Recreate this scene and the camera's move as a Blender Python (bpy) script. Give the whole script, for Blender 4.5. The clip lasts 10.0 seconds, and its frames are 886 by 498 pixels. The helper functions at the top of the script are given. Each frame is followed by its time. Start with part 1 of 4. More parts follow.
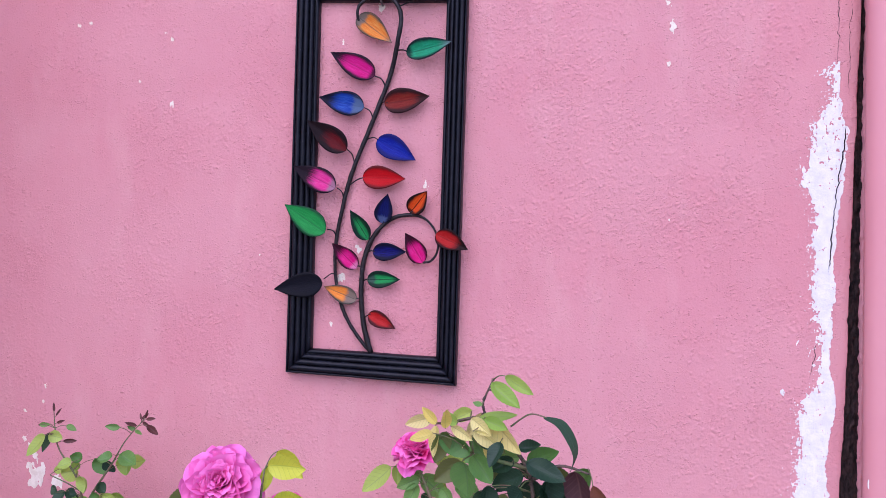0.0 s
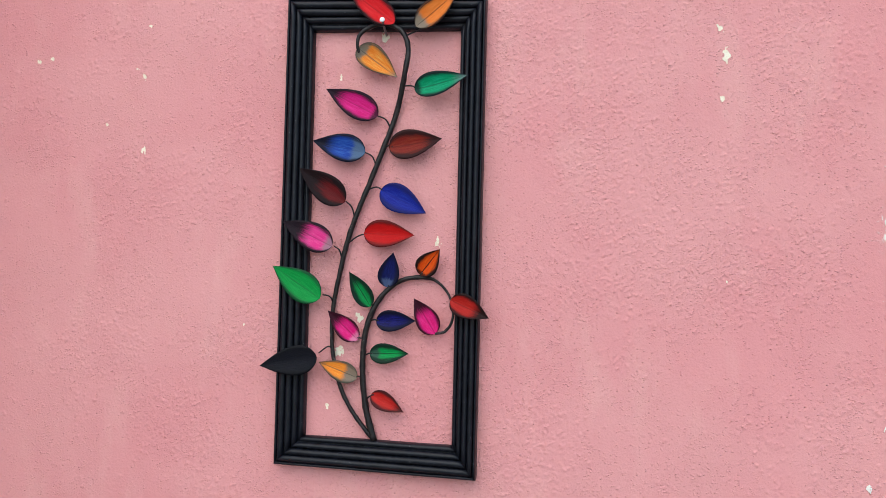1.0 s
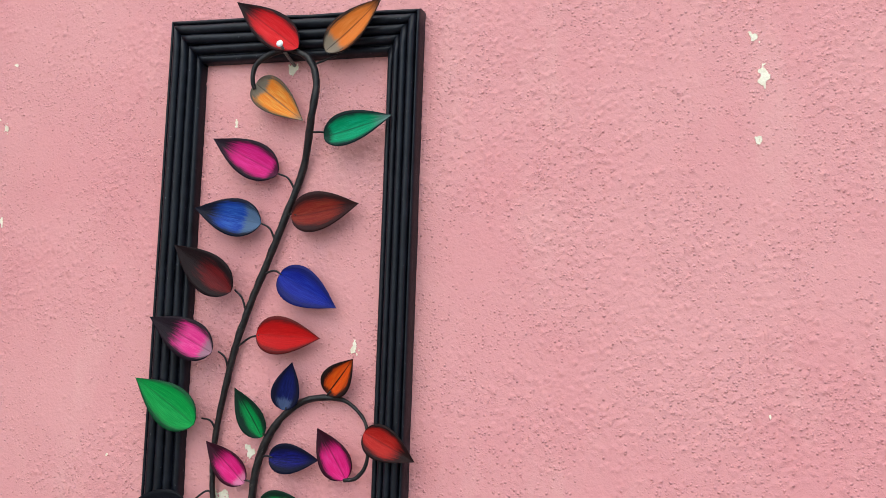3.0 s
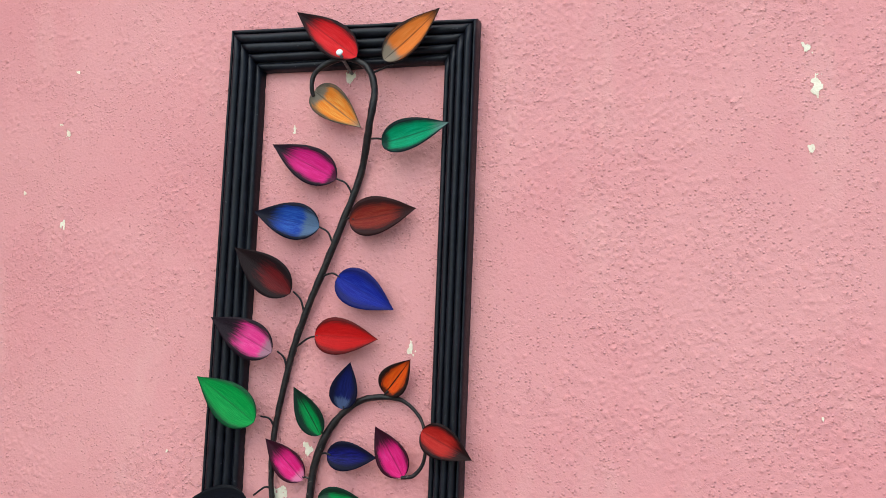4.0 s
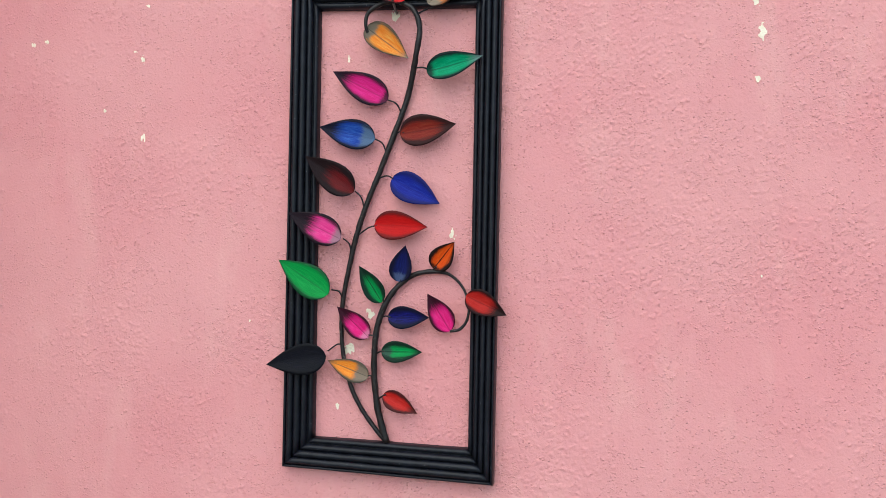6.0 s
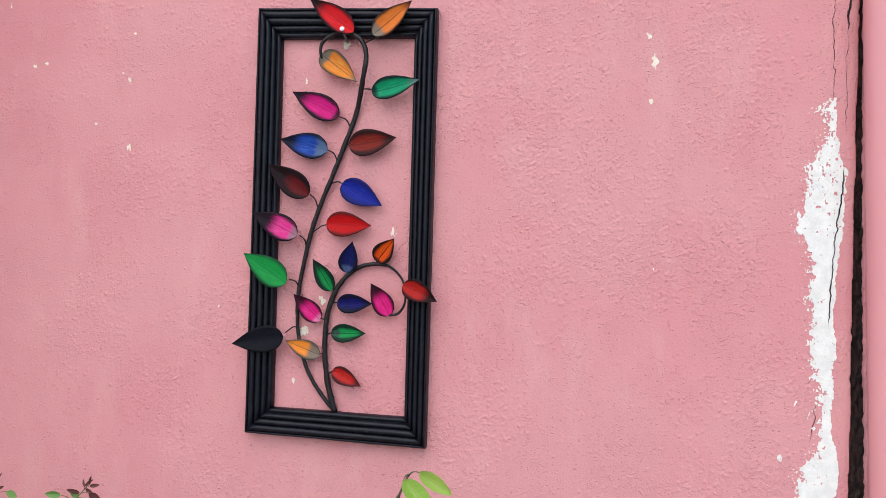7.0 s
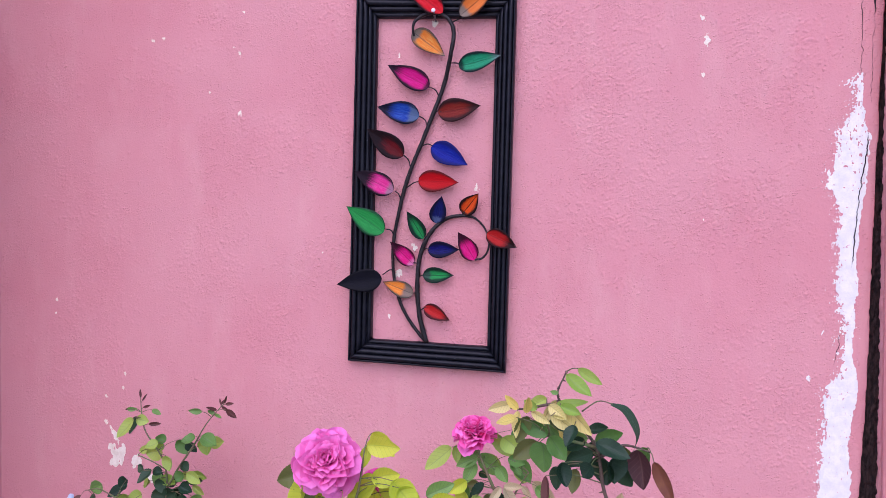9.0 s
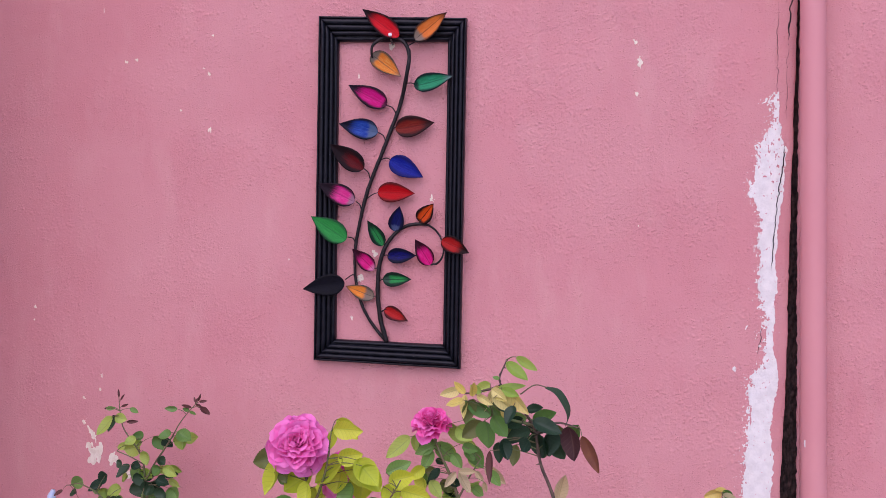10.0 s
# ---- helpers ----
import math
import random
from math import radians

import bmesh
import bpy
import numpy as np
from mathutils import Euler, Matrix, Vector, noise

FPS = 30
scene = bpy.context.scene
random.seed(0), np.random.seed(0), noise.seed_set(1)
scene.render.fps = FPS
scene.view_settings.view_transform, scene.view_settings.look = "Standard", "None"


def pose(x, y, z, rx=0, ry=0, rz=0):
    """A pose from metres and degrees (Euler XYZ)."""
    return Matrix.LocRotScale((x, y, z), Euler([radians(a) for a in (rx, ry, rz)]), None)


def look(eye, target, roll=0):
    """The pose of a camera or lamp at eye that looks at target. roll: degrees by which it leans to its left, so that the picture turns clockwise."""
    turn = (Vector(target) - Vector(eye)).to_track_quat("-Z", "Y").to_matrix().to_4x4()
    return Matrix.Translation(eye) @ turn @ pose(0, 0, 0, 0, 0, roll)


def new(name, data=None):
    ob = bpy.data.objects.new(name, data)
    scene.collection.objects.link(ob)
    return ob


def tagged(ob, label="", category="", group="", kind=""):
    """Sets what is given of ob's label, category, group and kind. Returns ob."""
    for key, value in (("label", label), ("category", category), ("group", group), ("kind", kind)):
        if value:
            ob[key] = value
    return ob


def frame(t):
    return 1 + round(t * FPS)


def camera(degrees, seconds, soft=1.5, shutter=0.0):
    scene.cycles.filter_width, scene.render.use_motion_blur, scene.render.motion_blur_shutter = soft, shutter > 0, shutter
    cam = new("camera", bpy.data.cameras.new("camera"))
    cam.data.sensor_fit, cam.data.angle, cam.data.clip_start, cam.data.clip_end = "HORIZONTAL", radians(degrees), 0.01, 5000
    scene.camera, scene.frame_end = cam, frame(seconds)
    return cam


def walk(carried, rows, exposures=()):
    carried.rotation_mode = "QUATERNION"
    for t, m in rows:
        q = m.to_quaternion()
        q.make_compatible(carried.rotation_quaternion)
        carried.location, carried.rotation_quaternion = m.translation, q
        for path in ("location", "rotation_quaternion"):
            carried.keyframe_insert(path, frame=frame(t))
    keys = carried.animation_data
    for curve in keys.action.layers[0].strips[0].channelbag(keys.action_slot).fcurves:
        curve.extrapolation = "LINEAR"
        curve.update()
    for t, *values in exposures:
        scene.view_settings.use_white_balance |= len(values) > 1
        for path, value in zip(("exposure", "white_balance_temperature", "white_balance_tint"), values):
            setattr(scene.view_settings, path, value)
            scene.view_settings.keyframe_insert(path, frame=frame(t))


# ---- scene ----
cam = camera(52.9, 10.0, soft=0.8)
PATH = [
    (0, (0.714, -2.15, 1.255), (0.397, -0.175, 1.225), 0.9),
    (0.5, (0.685, -1.972, 1.288), (0.348, -0.001, 1.283), 0.8),
    (1, (0.637, -1.835, 1.297), (0.312, 0.137, 1.369), 0.5),
    (1.5, (0.704, -1.615, 1.236), (0.356, 0.348, 1.391), 0.5),
    (2, (0.797, -1.373, 1.259), (0.331, 0.558, 1.496), 1.0),
    (2.5, (0.836, -1.266, 1.307), (0.271, 0.637, 1.552), 1.3),
    (2.7, (0.837, -1.242, 1.371), (0.265, 0.664, 1.574), 1.1),
    (3.8, (0.803, -1.266, 1.405), (0.206, 0.631, 1.614), 1.1),
    (4, (0.786, -1.294, 1.389), (0.179, 0.6, 1.598), 1.4),
    (4.5, (0.725, -1.38, 1.346), (0.118, 0.515, 1.546), 1.6),
    (5, (0.66, -1.506, 1.344), (0.104, 0.412, 1.443), 1.0),
    (5.5, (0.618, -1.616, 1.338), (0.184, 0.336, 1.371), 0.0),
    (5.7, (0.616, -1.659, 1.353), (0.233, 0.304, 1.354), -0.1),
    (7, (0.814, -1.985, 1.301), (0.444, -0.02, 1.34), 0.7),
    (7.5, (0.868, -2.083, 1.311), (0.482, -0.122, 1.365), 0.9),
    (8, (0.843, -2.14, 1.359), (0.454, -0.178, 1.371), 0.6),
    (8.5, (0.787, -2.195, 1.317), (0.389, -0.235, 1.348), 1.1),
    (9, (0.648, -2.345, 1.298), (0.301, -0.377, 1.228), 0.6),
    (9.5, (0.666, -2.452, 1.323), (0.379, -0.475, 1.223), -0.1),
    (10, (0.692, -2.532, 1.303), (0.429, -0.55, 1.248), 0.1),
]
EXPOSURES = [
    (0.0, 0.85, 5720, 37),
    (0.5, 0.82, 6150, 23),
    (1.0, 0.87, 6580, 3),
    (2.5, 0.92, 6580, 2),
    (5.5, 0.96, 6560, -2),
    (7.0, 0.86, 6540, 10),
    (7.5, 0.80, 6540, 13),
    (8.5, 0.78, 6420, 17),
    (9.0, 0.82, 5900, 38),
    (9.5, 0.60, 5980, 41),
    (10.0, 0.53, 6350, 41),
]
walk(cam, [(t, look(eye, target, roll)) for t, eye, target, roll in PATH], EXPOSURES)

# ---- light ----
world = bpy.data.worlds.new("sky")
scene.world = world
world.use_nodes = True
wn = world.node_tree.nodes
sky = wn.new("ShaderNodeTexSky")
sky.sky_type = "NISHITA"
sky.sun_disc = False
sky.sun_elevation, sky.sun_rotation = radians(50), radians(188)
wn["Background"].inputs["Strength"].default_value = 0.145
world.node_tree.links.new(sky.outputs[0], wn["Background"].inputs["Color"])
sun = new("sun", bpy.data.lights.new("sun", "SUN"))
sun.data.energy, sun.data.angle, sun.data.color = 1.08, radians(78), (1.0, 0.95, 0.88)
sun.matrix_world = look((-0.5, -3.6, 4.4), (0, 0, 0))


# ---- materials ----
class Nodes:
    """A node material with small helpers."""

    def __init__(self, name, rough=0.7, metal=0.0, spec=0.5):
        self.m = bpy.data.materials.new(name)
        self.m.use_nodes = True
        self.t = self.m.node_tree
        self.b = self.t.nodes["Principled BSDF"]
        self.b.inputs["Roughness"].default_value = rough
        self.b.inputs["Metallic"].default_value = metal
        self.b.inputs["Specular IOR Level"].default_value = spec

    def n(self, kind, **props):
        node = self.t.nodes.new(kind)
        for key, value in props.items():
            setattr(node, key, value)
        return node

    def to(self, value, socket):
        if hasattr(value, "is_output"):
            self.t.links.new(value, socket)
        else:
            socket.default_value = value

    def math(self, op, a, b=0.0, clamp=False):
        node = self.n("ShaderNodeMath", operation=op, use_clamp=clamp)
        self.to(a, node.inputs[0])
        self.to(b, node.inputs[1])
        return node.outputs[0]

    def noise(self, scale, detail=4.0, rough=0.6, vector=None, stretch=None):
        node = self.n("ShaderNodeTexNoise")
        node.inputs["Scale"].default_value = scale
        node.inputs["Detail"].default_value = detail
        node.inputs["Roughness"].default_value = rough
        if vector is None:
            vector = self.n("ShaderNodeNewGeometry").outputs["Position"]
        if stretch:
            mp = self.n("ShaderNodeMapping")
            mp.inputs["Scale"].default_value = stretch
            self.to(vector, mp.inputs[0])
            vector = mp.outputs[0]
        self.to(vector, node.inputs["Vector"])
        return node.outputs["Fac"]

    def ramp(self, value, low, high):
        node = self.n("ShaderNodeMapRange", interpolation_type="SMOOTHSTEP")
        self.to(value, node.inputs[0])
        node.inputs[1].default_value, node.inputs[2].default_value = low, high
        return node.outputs[0]

    def mix(self, fac, a, b):
        node = self.n("ShaderNodeMix", data_type="RGBA")
        self.to(fac, node.inputs[0])
        self.to(a if hasattr(a, "is_output") else (*a, 1), node.inputs[6])
        self.to(b if hasattr(b, "is_output") else (*b, 1), node.inputs[7])
        return node.outputs[2]

    def colour(self, value):
        self.to(value if hasattr(value, "is_output") else (*value, 1), self.b.inputs["Base Color"])
        return self

    def bump(self, height, strength, distance):
        node = self.n("ShaderNodeBump")
        node.inputs["Strength"].default_value = strength
        node.inputs["Distance"].default_value = distance
        self.to(height, node.inputs["Height"])
        self.to(node.outputs[0], self.b.inputs["Normal"])
        return self

    def uv(self):
        sep = self.n("ShaderNodeSeparateXYZ")
        self.to(self.n("ShaderNodeTexCoord").outputs["UV"], sep.inputs[0])
        return sep.outputs[0], sep.outputs[1]

    def random(self):
        return self.n("ShaderNodeObjectInfo").outputs["Random"]


def pink_paint(name, rough=0.8, grit=True, base=(0.645, 0.300, 0.294), deep=(0.61, 0.238, 0.246), streak=(0.665, 0.340, 0.320)):
    k = Nodes(name, rough, spec=0.3)
    c = k.mix(k.math("ADD", 0.22, k.math("MULTIPLY", k.ramp(k.noise(2.2, 5), 0.38, 0.66), 0.55)), base, deep)
    c = k.mix(k.math("MULTIPLY", k.ramp(k.noise(9, 6, stretch=(1, 1, 0.35)), 0.5, 0.75), 0.55), c, streak)
    c = k.mix(k.math("MULTIPLY", k.ramp(k.noise(60, 4), 0.55, 0.8), 0.35), c, deep)
    k.colour(c)
    fine = k.math("ADD", k.math("MULTIPLY", k.noise(420, 3), 0.15), k.math("MULTIPLY", k.noise(200, 3, 0.55), 0.75 if grit else 0.2))
    if grit:
        where = k.ramp(k.noise(6.5, 5, 0.65), 0.34, 0.64)
        place = k.n("ShaderNodeNewGeometry").outputs["Position"]
        for scale, size, tall in ((175, 0.44, 0.85), (300, 0.46, 0.28)):
            cell = k.n("ShaderNodeTexVoronoi")
            cell.inputs["Scale"].default_value = scale
            k.to(place, cell.inputs["Vector"])
            pick = k.n("ShaderNodeSeparateColor")
            k.to(cell.outputs["Color"], pick.inputs[0])
            on = k.ramp(k.math("SUBTRACT", k.math("ADD", where, 0.10), pick.outputs[0]), 0.0, 0.3)
            dot = k.ramp(cell.outputs["Distance"], size, size * 0.1)
            fine = k.math("ADD", fine, k.math("MULTIPLY", k.math("MULTIPLY", dot, on), tall))
    k.bump(fine, 1.0, 0.0017)
    return k.m


PINK = pink_paint("pink_wall_paint")
PIPE = pink_paint("pink_pipe_paint", 0.5, False, (0.66, 0.285, 0.285), (0.64, 0.262, 0.264), (0.67, 0.30, 0.295))
PIPE.node_tree.nodes["Bump"].inputs["Strength"].default_value = 0.05


def simple(name, a, b, scale, rough=0.7, bump=0.3, bump_scale=300, depth=0.001, spec=0.5, stretch=None):
    k = Nodes(name, rough, spec=spec)
    k.colour(k.mix(k.ramp(k.noise(scale, 5, stretch=stretch), 0.35, 0.68), a, b))
    k.bump(k.noise(bump_scale, 4, stretch=stretch), bump, depth)
    return k.m


FILLER = simple("white_filler", (0.80, 0.785, 0.72), (0.70, 0.685, 0.63), 40, 0.85, 0.6, 140, 0.003)
CREAM = simple("old_cream_plaster", (0.80, 0.74, 0.60), (0.68, 0.60, 0.46), 60, 0.9, 0.5, 300, 0.002)
DARK = simple("black_rough_fill", (0.010, 0.007, 0.007), (0.05, 0.03, 0.026), 75, 0.95, 0.9, 160, 0.006, 0.2, (1.5, 1.5, 0.5))
# cracks are flat ribbons; the shade of their depth is in this colour
CRACK = simple("crack_painted_shade", (0.012, 0.008, 0.008), (0.03, 0.018, 0.018), 90, 0.95)
CONCRETE = simple("grey_concrete", (0.30, 0.28, 0.26), (0.22, 0.21, 0.20), 3, 0.9, 0.4, 60, 0.004)

k = Nodes("black_gloss_paint", 0.42, spec=0.24)
c = k.mix(k.ramp(k.noise(45, 5), 0.35, 0.68), (0.0025, 0.003, 0.006), (0.006, 0.007, 0.012))
c = k.mix(k.ramp(k.noise(170, 4, 0.7), 0.66, 0.72), c, (0.09, 0.09, 0.10))
k.colour(c)
k.bump(k.noise(90, 5), 0.4, 0.002)
BLACK = k.m
k = Nodes("black_brown_lacquer", 0.38, spec=0.3)
c = k.mix(k.ramp(k.noise(120, 5), 0.35, 0.68), (0.004, 0.003, 0.004), (0.016, 0.011, 0.010))
c = k.mix(k.ramp(k.noise(95, 4, 0.65), 0.63, 0.72), c, (0.12, 0.10, 0.09))
k.colour(c)
k.bump(k.noise(160, 4), 0.6, 0.002)
VINE = k.m
STEEL = simple("dull_steel", (0.10, 0.09, 0.085), (0.2, 0.18, 0.17), 200, 0.5)
NAILHEAD = simple("white_nail_head", (0.8, 0.8, 0.8), (0.7, 0.7, 0.7), 200, 0.5)
CANE = simple("rose_cane_bark", (0.065, 0.042, 0.03), (0.13, 0.085, 0.055), 120, 0.7, 0.5, 220, 0.002)
TWIG = simple("young_rose_stem", (0.10, 0.15, 0.04), (0.17, 0.10, 0.06), 60, 0.6)
PALEBLUE = simple("pale_blue_plastic", (0.45, 0.55, 0.68), (0.38, 0.48, 0.62), 50, 0.45)


def tin(name, main, second, edge, rim=0.6, tip=0.7, foot=0.15, vein=0.5, foot_paint=None, tip_paint=None):
    """Airbrushed tin leaf: main colour, a second tone over it, darker rim, tip and foot."""
    main, second = (tuple(max(q - 0.55 * min(c), 0.004) for q in c) for c in (main, second))
    k = Nodes("tin_" + name, 0.34, 0.0, 0.07)
    u, v = k.uv()
    across = k.math("ABSOLUTE", k.math("SUBTRACT", k.math("MULTIPLY", v, 2.0), 1.0))
    uvv = k.n("ShaderNodeTexCoord").outputs["UV"]
    brush = k.noise(7, 5, 0.65, uvv, (0.6, 3.0, 1))
    rough = k.math("MULTIPLY", k.math("SUBTRACT", brush, 0.5), 0.7)
    e = k.ramp(k.math("ADD", across, rough), rim - 0.30, rim + 0.06)
    t = k.ramp(k.math("ADD", u, k.math("MULTIPLY", rough, 0.5)), tip, min(tip + 0.22, 1.1))
    f = k.ramp(k.math("SUBTRACT", k.math("MULTIPLY", rough, 0.4), u), -foot, -foot + 0.12)
    line = k.math("MULTIPLY", k.ramp(across, 0.07, 0.02), vein)
    c = k.mix(k.ramp(brush, 0.42, 0.68), main, second)
    # pale streaks along the leaf: glossy highlights painted into the colour
    gloss_streaks = k.ramp(k.noise(10, 4, 0.7, uvv, (0.22, 5.0, 1)), 0.50, 0.72)
    c = k.mix(k.math("MULTIPLY", gloss_streaks, 0.45), c, tuple(min(1.35 * q + 0.015, 0.9) for q in second))
    dim = k.ramp(k.noise(13, 4, 0.7, uvv, (0.3, 4.0, 1)), 0.52, 0.74)
    c = k.mix(k.math("MULTIPLY", dim, 0.5), c, tuple(0.4 * q for q in main))
    c = k.mix(k.math("MULTIPLY", f, 0.9), c, foot_paint or edge)
    c = k.mix(t, c, tip_paint or edge)
    k.colour(k.mix(k.math("MAXIMUM", e, line), c, edge))
    k.bump(k.noise(9, 4, 0.6, uvv, (0.5, 4.0, 1)), 0.25, 0.003)
    return k.m


def leaf_paint(name, a, b, vein, rough=0.45):
    """Living leaf: tint by leaf, pale midrib and side veins, some light let through."""
    k = Nodes("leaf_" + name, rough, spec=0.4)
    u, v = k.uv()
    across = k.math("ABSOLUTE", k.math("SUBTRACT", k.math("MULTIPLY", v, 2.0), 1.0))
    tint = k.math("ADD", k.math("MULTIPLY", k.random(), 0.7), k.math("MULTIPLY", k.noise(45, 4), 0.5))
    c = k.mix(k.ramp(tint, 0.2, 0.9), a, b)
    side = k.math("SINE", k.math("MULTIPLY", k.math("SUBTRACT", u, k.math("MULTIPLY", across, 0.22)), 48.0))
    ribs = k.math("MULTIPLY", k.ramp(side, 0.75, 1.0), 0.3)
    rib = k.math("MAXIMUM", k.math("MULTIPLY", k.ramp(across, 0.10, 0.02), 0.55), ribs)
    c = k.mix(rib, c, vein)
    k.colour(c)
    k.bump(k.math("SUBTRACT", k.noise(160, 3), k.math("MULTIPLY", rib, 1.5)), 0.35, 0.0015)
    tr = k.n("ShaderNodeBsdfTranslucent")
    k.to(c, tr.inputs["Color"])
    ms = k.n("ShaderNodeMixShader")
    ms.inputs[0].default_value = 0.28
    out = k.t.nodes["Material Output"]
    k.to(k.b.outputs[0], ms.inputs[1])
    k.to(tr.outputs[0], ms.inputs[2])
    k.to(ms.outputs[0], out.inputs["Surface"])
    return k.m


LEAF = {
    "g": leaf_paint("green", (0.09, 0.23, 0.045), (0.18, 0.36, 0.08), (0.10, 0.19, 0.06)),
    "lg": leaf_paint("light_green", (0.26, 0.43, 0.06), (0.40, 0.54, 0.10), (0.24, 0.33, 0.10)),
    "yg": leaf_paint("yellow_green", (0.44, 0.56, 0.03), (0.60, 0.67, 0.05), (0.36, 0.48, 0.04)),
    "y": leaf_paint("yellow", (0.68, 0.56, 0.11), (0.78, 0.70, 0.26), (0.34, 0.32, 0.08)),
    "c": leaf_paint("cream", (0.52, 0.42, 0.22), (0.60, 0.52, 0.30), (0.30, 0.28, 0.10)),
    "ol": leaf_paint("olive", (0.12, 0.16, 0.04), (0.18, 0.22, 0.06), (0.16, 0.18, 0.06)),
    "d": leaf_paint("dark_green", (0.012, 0.042, 0.02), (0.035, 0.085, 0.034), (0.03, 0.07, 0.035)),
    "m": leaf_paint("maroon", (0.09, 0.03, 0.025), (0.14, 0.05, 0.04), (0.10, 0.05, 0.04)),
    "br": leaf_paint("purple_brown", (0.075, 0.03, 0.03), (0.13, 0.06, 0.05), (0.16, 0.08, 0.06), 0.6),
    "bo": leaf_paint("brown_orange", (0.16, 0.05, 0.03), (0.42, 0.20, 0.04), (0.16, 0.06, 0.04), 0.6),
}


def petal_paint(name, a, b, rim):
    k = Nodes("petal_" + name, 0.6, spec=0.25)
    u, v = k.uv()
    c = k.mix(k.math("ADD", k.math("MULTIPLY", k.random(), 0.6), k.math("MULTIPLY", k.noise(90, 3), 0.3)), a, b)
    c = k.mix(k.ramp(u, 0.45, 1.0), c, rim)
    k.colour(c)
    uvv = k.n("ShaderNodeTexCoord").outputs["UV"]
    k.bump(k.noise(12, 4, 0.6, uvv, (0.3, 2.5, 1)), 0.3, 0.002)
    tr = k.n("ShaderNodeBsdfTranslucent")
    k.to(c, tr.inputs["Color"])
    ms = k.n("ShaderNodeMixShader")
    ms.inputs[0].default_value = 0.22
    k.to(k.b.outputs[0], ms.inputs[1])
    k.to(tr.outputs[0], ms.inputs[2])
    k.to(ms.outputs[0], k.t.nodes["Material Output"].inputs["Surface"])
    return k.m


PETAL = petal_paint("pink", (0.85, 0.055, 0.37), (0.90, 0.11, 0.46), (0.94, 0.25, 0.58))
PETAL_DEEP = petal_paint("deep_pink", (0.80, 0.025, 0.24), (0.87, 0.06, 0.33), (0.92, 0.15, 0.46))

# ---- building helpers ----
WORLD = {}


def mesh_of(name, verts, faces, material, uvs=None, smooth=True):
    me = bpy.data.meshes.new(name)
    me.from_pydata(verts, [], faces)
    if uvs is not None:
        layer = me.uv_layers.new(name="uv")
        index = np.empty(len(me.loops), dtype=np.int32)
        me.loops.foreach_get("vertex_index", index)
        layer.data.foreach_set("uv", np.asarray(uvs, dtype=np.float32)[index].ravel())
    if smooth:
        me.polygons.foreach_set("use_smooth", np.ones(len(me.polygons), dtype=bool))
    me.materials.append(material)
    me.update()
    return me


def thing(name, at, label, category, group=""):
    ob = new(name)
    ob.empty_display_size = 0.05
    ob.location = at
    WORLD[ob.name] = Matrix.Translation(at)
    return tagged(ob, label, category, group)


def part(name, me, parent, m=None, label=""):
    """A mesh under a thing or a part, at the world pose m."""
    ob = new(name, me)
    m = Matrix() if m is None else m
    ob.parent = parent
    ob.matrix_basis = WORLD[parent.name].inverted() @ m
    WORLD[ob.name] = m.copy()
    return tagged(ob, label)


def structure(name, me, label, category):
    ob = new(name, me)
    WORLD[ob.name] = Matrix()
    return tagged(ob, label, category, kind="structure")


def glide(points, steps):
    """A smooth line through points."""
    p = [Vector(q) for q in points]
    p = [2 * p[0] - p[1], *p, 2 * p[-1] - p[-2]]
    out = []
    for i in range(1, len(p) - 2):
        for j in range(steps):
            t = j / steps
            a, b, c, d = p[i - 1 : i + 3]
            out.append(0.5 * (2 * b + (c - a) * t + (2 * a - 5 * b + 4 * c - d) * t * t + (3 * b - a - 3 * c + d) * t**3))
    return out + [p[-2]]


def tube(name, points, radii, material, sides=8, steps=5, rough=0.0):
    """A round rod along points; radii are given at even steps from start to end."""
    line = glide(points, steps)
    verts, faces = [], []
    count = len(line)
    for i, c in enumerate(line):
        d = (line[min(i + 1, count - 1)] - line[max(i - 1, 0)]).normalized()
        a = d.cross(Vector((0.13, 1.0, 0.21))).normalized()
        b = d.cross(a)
        r = float(np.interp(i / (count - 1), np.linspace(0, 1, len(radii)), radii))
        for s in range(sides):
            w = 2 * math.pi * s / sides
            k = r * (1 + rough * noise.noise(Vector((c.x * 90, c.z * 90, s * 1.7))))
            verts.append(c + k * (math.cos(w) * a + math.sin(w) * b))
    for i in range(count - 1):
        for s in range(sides):
            q = (s + 1) % sides
            faces.append((i * sides + s, i * sides + q, (i + 1) * sides + q, (i + 1) * sides + s))
    faces.append(tuple(range(sides))[::-1])
    faces.append(tuple((count - 1) * sides + s for s in range(sides)))
    return mesh_of(name, verts, faces, material)


